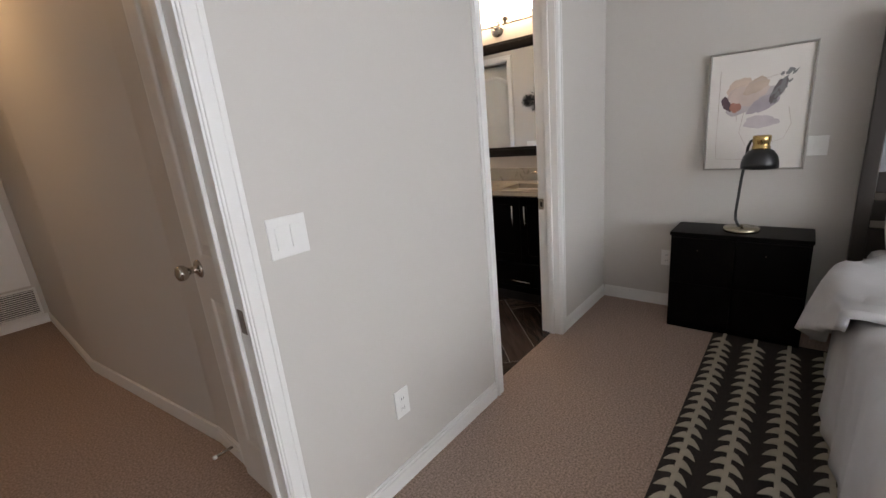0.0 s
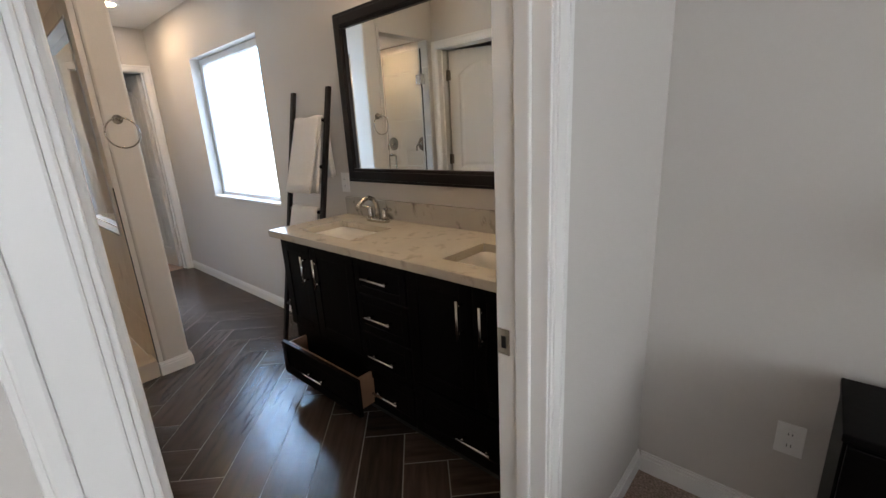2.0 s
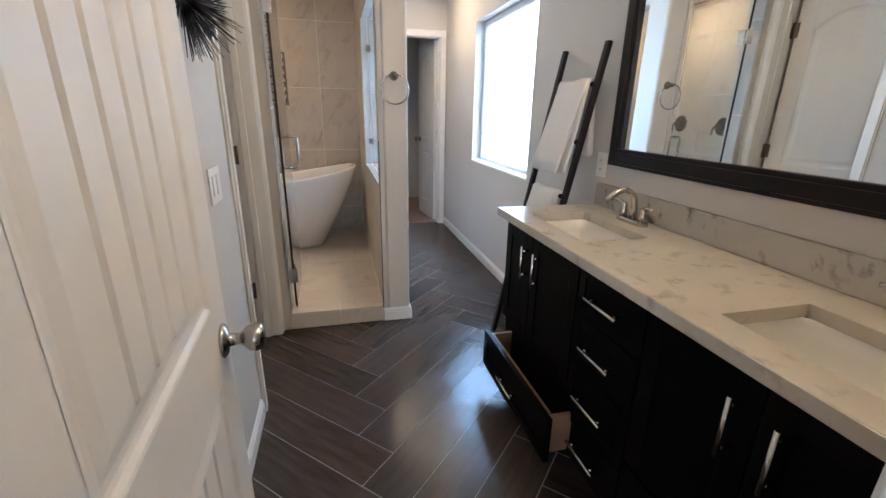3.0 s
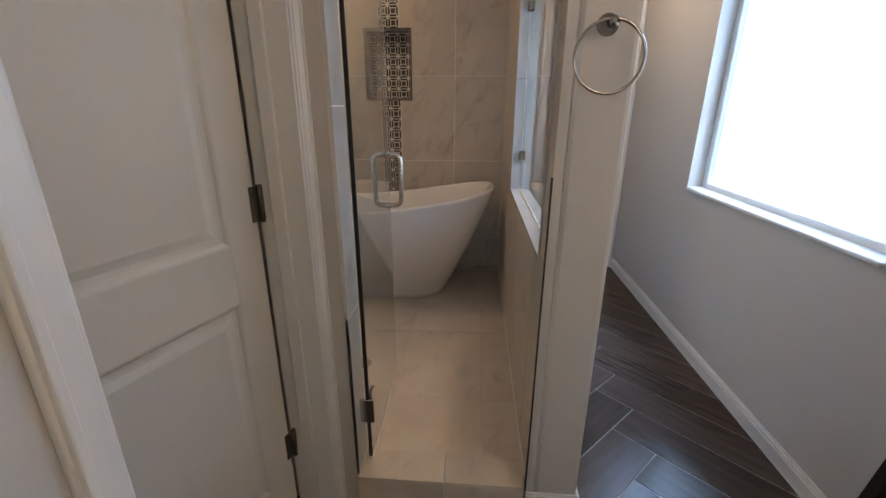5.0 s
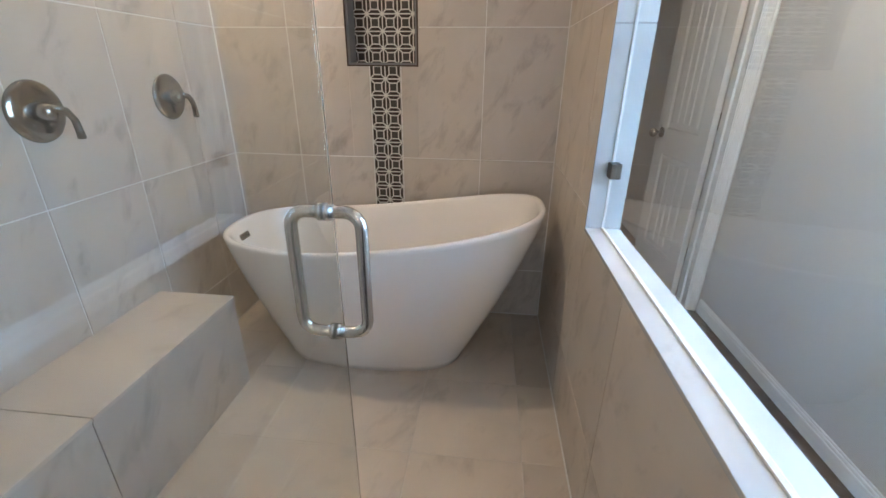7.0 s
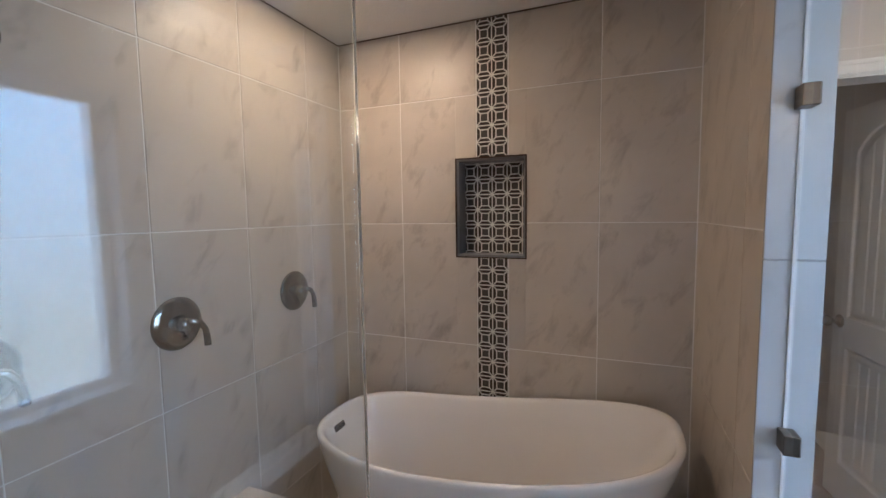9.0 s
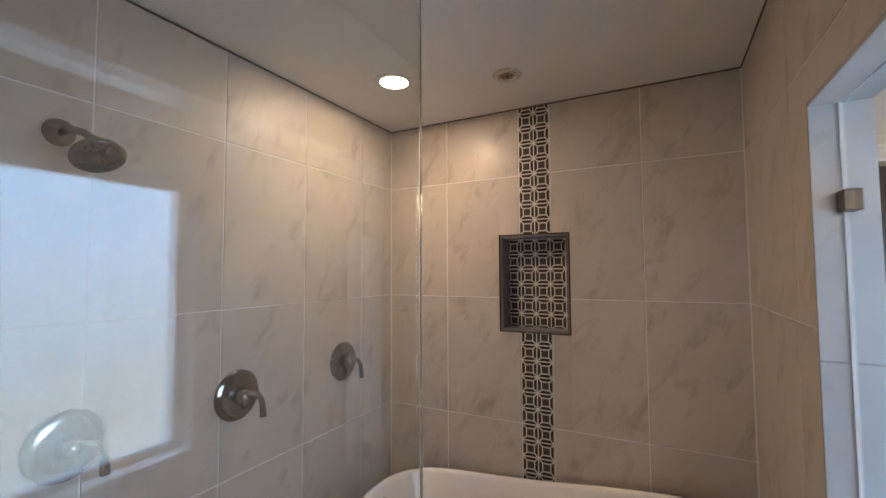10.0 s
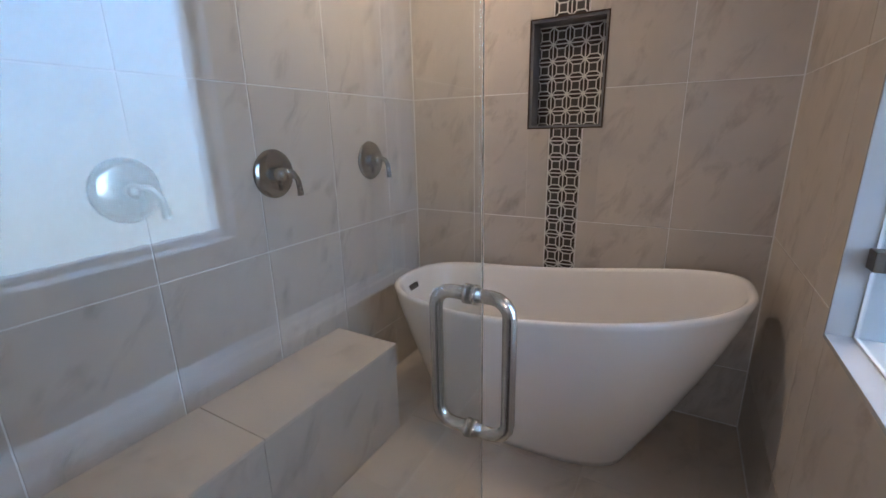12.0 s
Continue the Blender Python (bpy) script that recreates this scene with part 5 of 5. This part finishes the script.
# ---- pieces: wall tiles, floor planks, mosaic ----
def shared_box(key, w, h, t, mat, cache={}):
    """One tile mesh for each size, standing in its own x-z plane with the face towards -y."""
    k = (key, round(w, 4), round(h, 4))
    if k not in cache:
        b = 0.0012
        vs = [(-w / 2, t, -h / 2), (w / 2, t, -h / 2), (w / 2, t, h / 2), (-w / 2, t, h / 2),
              (-w / 2, b, -h / 2), (w / 2, b, -h / 2), (w / 2, b, h / 2), (-w / 2, b, h / 2),
              (-w / 2 + b, 0, -h / 2 + b), (w / 2 - b, 0, -h / 2 + b), (w / 2 - b, 0, h / 2 - b), (-w / 2 + b, 0, h / 2 - b)]
        fs = [(8, 9, 10, 11), (4, 5, 9, 8), (5, 6, 10, 9), (6, 7, 11, 10), (7, 4, 8, 11), (0, 1, 5, 4), (1, 2, 6, 5), (2, 3, 7, 6), (3, 0, 4, 7)]
        me = bpy.data.meshes.new(key)
        me.from_pydata(vs, [], fs)
        me.materials.append(mat)
        cache[k] = me
    return cache[k]


def tile_at(name, parent, mat, m, w, h, t=TH):
    ob = new(name, shared_box(name, w, h, t, mat))
    ob.parent = parent
    ob.matrix_basis = m
    return ob


ROWS = [0.022, 0.300, 0.900, 1.495, 2.092, H - 0.014]
G = 0.004


def tile_wall(parent, us, rows, place, holes=(), mat=None):
    """Tiles between the given joints, cut round rectangular holes (u0, u1, z0, z1)."""
    for u0, u1 in zip(us, us[1:]):
        for z0, z1 in zip(rows, rows[1:]):
            rects = [(u0 + G / 2, u1 - G / 2, z0 + G / 2, z1 - G / 2)]
            for a, b, c, d in holes:
                out = []
                for p, q, r, s in rects:
                    if b <= p or a >= q or d <= r or c >= s:
                        out.append((p, q, r, s))
                        continue
                    if p < a:
                        out.append((p, a, r, s))
                    if b < q:
                        out.append((b, q, r, s))
                    lo, hi = max(p, a), min(q, b)
                    if r < c:
                        out.append((lo, hi, r, c))
                    if d < s:
                        out.append((lo, hi, d, s))
                rects = out
            for p, q, r, s in rects:
                if q - p > 0.006 and s - r > 0.006:
                    tile_at("tile" if mat is None else "jamb_tile", parent, mat or TILE, place((p + q) / 2, (r + s) / 2), q - p, s - r)


SX0, SX1 = 1.4765, 1.6255
tile_wall(wall_sb, [SL, 1.079, SX0 - 0.002], ROWS, lambda u, z: pose(u, SB, z), [(NX0, NX1, NZ0, NZ1)])
tile_wall(wall_sb, [SX1 + 0.002, 2.021, SR], ROWS, lambda u, z: pose(u, SB, z), [(NX0, NX1, NZ0, NZ1)])
tile_wall(wall_sl, [SF + 0.115, 3.98, 4.373, 4.766, 5.150, 5.537, SB], ROWS, lambda u, z: pose(SL, u, z, 0, 0, 90))
ROWR = ROWS
back_e = structure("wall_shower_east_lining", [(SR + 0.002, SR + TH - 0.001, SF + 0.013, IY0 - 0.010, 0, H - 0.014), (SR + 0.002, SR + TH - 0.001, IY1 + 0.010, SB, 0, H - 0.014),
                                                  (SR + 0.002, SR + TH - 0.001, IY0 - 0.010, IY1 + 0.010, 0, IZ0 - 0.013), (SR + 0.002, SR + TH - 0.001, IY0 - 0.010, IY1 + 0.010, IZ1 + 0.013, H - 0.014)],
                   GROUT, "tiled shower side of the inner window wall")
tile_wall(back_e, [SF + 0.004, 3.96, 4.56, 5.16, SB], ROWR, lambda u, z: pose(SR, u, z, 0, 0, -90), [(IY0 - 0.010, IY1 + 0.010, IZ0 - 0.012, IZ1 + 0.012)])
wall_sf = structure("wall_shower_front_tiled", [(SL, OPX0 - 0.012, SF + 0.116, SF + 0.118, 0, H - 0.014)], GROUT, "inner face of the shower front wall")
tile_wall(wall_sf, [SL, 1.10, 1.50, OPX0 - 0.010], ROWS, lambda u, z: pose(u, SF + 0.128, z, 0, 0, 180))
jw = structure("wall_shower_jamb", [(OPX0 + 0.0, OPX0 + 0.0085, SF + 0.004, SF + 0.113, 0.1, OPZ)], GROUT, "tiled jamb of the shower opening")
# jamb tiles take the paler trim stone, painting in the window's cool light
tile_wall(jw, [SF + 0.002, SF + 0.118], [0.113, 0.70, 1.30, 1.90, OPZ], lambda u, z: pose(OPX0 + 0.010, u, z, 0, 0, 90), (), MARBLETRIM)
for x0, x1 in ((OPX0, 2.10), (2.10, OPX1)):
    tile_at("tile", curb, FLOORTILE, pose((x0 + x1) / 2, SF - 0.006, 0.050), x1 - x0 - 0.004, 0.094)
    tile_at("tile", curb, FLOORTILE, pose((x0 + x1) / 2, SF + 0.0575, 0.107, -90), x1 - x0 - 0.004, 0.126)
    tile_at("tile", curb, FLOORTILE, pose((x0 + x1) / 2, SF + 0.121, 0.058, 0, 0, 180), x1 - x0 - 0.004, 0.085)

# shower floor tiles
xs = [1.04, 1.43, 1.83, 2.235, SR]
ysf = [SF + 0.12, 4.18, 4.78, 5.185, SB]
for x0, x1 in zip(xs, xs[1:]):
    for y0, y1 in zip(ysf, ysf[1:]):
        tile_at("floor_tile", floor_shower, FLOORTILE, pose((x0 + x1) / 2, (y0 + y1) / 2, 0.022, -90), x1 - x0 - 0.003, y1 - y0 - 0.003)
for y0, y1 in ((5.09, 5.45), (5.45, SB)):
    tile_at("floor_tile", floor_shower, FLOORTILE, pose((SL + 1.04) / 2, (y0 + y1) / 2, 0.022, -90), 1.04 - SL - 0.003, y1 - y0 - 0.003)
drain = thing("shower_drain", "round metal shower drain in the floor", "drain", at=(1.607, 4.42, 0.0225))
bm = bmesh.new()
lathe(bm, [(0, 0), (0.052, 0), (0.052, 0.002), (0.046, 0.0026), (0, 0.0026)], 28)
part("rim", bm, CHROME, drain)
bm = bmesh.new()
for i in range(14):
    t = 2 * math.pi * i / 14
    lathe(bm, [(0, 0.0024), (0.005, 0.0024), (0.005, 0.003), (0, 0.003)], 8, Matrix.Translation((0.032 * math.cos(t), 0.032 * math.sin(t), 0)))
part("holes", bm, BLACK, drain)


# mosaic: squares set in a lattice of pale strips
def mosaic(name, x0, x1, z0, z1, y, cx, cz, cell=0.0745):
    mo = thing(name, "dark geometric mosaic with pale star lattice", "mosaic", kind="structure", at=(x0, y, z0))
    bmd, bml, bmc = bmesh.new(), bmesh.new(), bmesh.new()

    def clip(poly):
        for axis, lim, sgn in ((0, x0, 1), (0, x1, -1), (1, z0, 1), (1, z1, -1)):
            out = []
            for i, p in enumerate(poly):
                q = poly[(i + 1) % len(poly)]
                dp, dq = sgn * (p[axis] - lim), sgn * (q[axis] - lim)
                if dp >= 0:
                    out.append(p)
                if dp * dq < 0:
                    t = dp / (dp - dq)
                    out.append((p[0] + (q[0] - p[0]) * t, p[1] + (q[1] - p[1]) * t))
            poly = out
            if len(poly) < 3:
                return None
        return poly

    def put(bm, poly, d):
        poly = clip(poly)
        if poly:
            try:
                bm.faces.new([bm.verts.new((px, y - d, pz)) for px, pz in poly])
            except ValueError:
                pass

    bw = 0.0029
    i0, i1 = int((x0 - cx) / cell) - 1, int((x1 - cx) / cell) + 1
    k0, k1 = int((z0 - cz) / cell) - 1, int((z1 - cz) / cell) + 1
    def strip(a, b, d):
        ux, uz = b[0] - a[0], b[1] - a[1]
        l = math.hypot(ux, uz)
        nx, nz = -uz / l * bw, ux / l * bw
        put(bml, [(a[0] + nx, a[1] + nz), (a[0] - nx, a[1] - nz), (b[0] - nx, b[1] - nz), (b[0] + nx, b[1] + nz)], d)
    for i in range(i0, i1 + 1):
        for k in range(k0, k1 + 1):
            px, pz = cx + i * cell, cz + k * cell
            c = (px + cell / 2, pz + cell / 2)
            q = cell * 0.235
            put(bmc, [(c[0] - q, c[1] - q), (c[0] + q, c[1] - q), (c[0] + q, c[1] + q), (c[0] - q, c[1] + q)], 0.0015)
            o = q + 0.001
            cs = [(c[0] - o, c[1] - o), (c[0] + o, c[1] - o), (c[0] + o, c[1] + o), (c[0] - o, c[1] + o)]
            co = [(px, pz), (px + cell, pz), (px + cell, pz + cell), (px, pz + cell)]
            for j in range(4):
                strip(cs[j], cs[(j + 1) % 4], 0.0030)
                strip(cs[j], co[j], 0.0034)
            strip((px, pz), (px + cell, pz), 0.0038)
            strip((px, pz), (px, pz + cell), 0.0042)
    put(bmd, [(x0, z0), (x1, z0), (x1, z1), (x0, z1)], 0.0)
    kids = []
    for nm, b, mt in (("dark_chips", bmd, MOSAICDARK), ("square_chips", bmc, MOSAICGREY), ("lattice_strips", bml, MOSAICLINE)):
        kids.append(tagged(part(nm, b, mt, mo), kind="stuff"))
    local(mo, *kids)
    return mo


mosaic("mosaic_strip_lower", SX0, SX1, 0.022, NZ0 - 0.004, SB + 0.0015, SX0, 1.274)
mosaic("mosaic_strip_upper", SX0, SX1, NZ1 + 0.004, H - 0.014, SB + 0.0015, SX0, 1.872)
mosaic("mosaic_niche", NX0 + 0.012, NX1 - 0.012, NZ0 + 0.012, NZ1 - 0.012, SB + 0.105, 1.4485, 1.411)
niche = thing("niche_frame", "recessed shower niche with metal edge trim", "niche", kind="structure", at=(NX0, SB, NZ0))
nk = []
for d in ((NX0 + 0.001, NX0 + 0.012, NZ0 + 0.001, NZ1 - 0.001), (NX1 - 0.012, NX1 - 0.001, NZ0 + 0.001, NZ1 - 0.001), (NX0 + 0.012, NX1 - 0.012, NZ0 + 0.001, NZ0 + 0.012), (NX0 + 0.012, NX1 - 0.012, NZ1 - 0.012, NZ1 - 0.001)):
    nk.append(block("lining_tile", NICHESTONE, niche, (d[0], d[1], SB + 0.004, SB + 0.108, d[2], d[3])))
e = 0.004
for d in ((NX0 - e, NX0 + 0.002, NZ0 - e, NZ1 + e), (NX1 - 0.002, NX1 + e, NZ0 - e, NZ1 + e), (NX0 + 0.002, NX1 - 0.002, NZ0 - e, NZ0 + 0.002), (NX0 + 0.002, NX1 - 0.002, NZ1 - 0.002, NZ1 + e)):
    nk.append(block("edge_trim", BRONZETRIM, niche, (d[0], d[1], SB - 0.003, SB + 0.006, d[2], d[3])))
local(niche, *nk)

# herringbone floor: planks along the two diagonals
PW, PL, R2 = 0.1845, 0.905, math.sqrt(2)
OX, OY = 2.281, 2.777
REG = [(0.97, XE, 1.30, SF - 0.001), (XO, XE, SF - 0.001, FY + 0.06)]


def clip_poly(poly, reg):
    for axis, lim, sgn in ((0, reg[0], 1), (0, reg[1], -1), (1, reg[2], 1), (1, reg[3], -1)):
        out = []
        for i, p in enumerate(poly):
            q = poly[(i + 1) % len(poly)]
            dp, dq = sgn * (p[axis] - lim), sgn * (q[axis] - lim)
            if dp >= 0:
                out.append(p)
            if dp * dq < 0:
                t = dp / (dp - dq)
                out.append((p[0] + (q[0] - p[0]) * t, p[1] + (q[1] - p[1]) * t))
        poly = out
        if len(poly) < 3:
            return None
    return poly


g = 0.0023
for j in range(-4, 5):
    for k in range(-26, 27):
        bu, bv = k * PW - j * PL, k * PW + j * PL
        for du, dv, lu, lv, turn in ((0, 0, PL, PW, 45), (0, PW, PW, PL, 135)):
            u0, v0 = bu + du + g, bv + dv + g
            u1, v1 = bu + du + lu - g, bv + dv + lv - g
            poly = [((u - v) / R2 + OX, (u + v) / R2 + OY) for u, v in ((u0, v0), (u1, v0), (u1, v1), (u0, v1))]
            for reg in REG:
                c = clip_poly(poly, reg)
                if not c:
                    continue
                cx, cy = sum(p[0] for p in c) / len(c), sum(p[1] for p in c) / len(c)
                inv = Matrix.Rotation(radians(-turn), 4, 'Z')
                loc = [inv @ Vector((p[0] - cx, p[1] - cy, 0)) for p in c]
                n = len(loc)
                b = 0.0016
                vs = [(p.x, p.y, -0.010) for p in loc] + [(p.x, p.y, -b) for p in loc]
                vs += [(p.x * (1 - b / max(0.02, p.length)), p.y * (1 - b / max(0.02, p.length)), 0.0) for p in loc]
                fs = [tuple(range(2 * n, 3 * n))]
                for i in range(n):
                    i2 = (i + 1) % n
                    fs += [(i, i2, n + i2, n + i), (n + i, n + i2, 2 * n + i2, 2 * n + i)]
                me = bpy.data.meshes.new("plank")
                me.from_pydata(vs, [], fs)
                me.materials.append(PLANK)
                ob = new("plank", me)
                ob.parent = floor_bath
                ob.matrix_basis = Matrix.Translation((cx, cy, 0.0)) @ Matrix.Rotation(radians(turn), 4, 'Z')
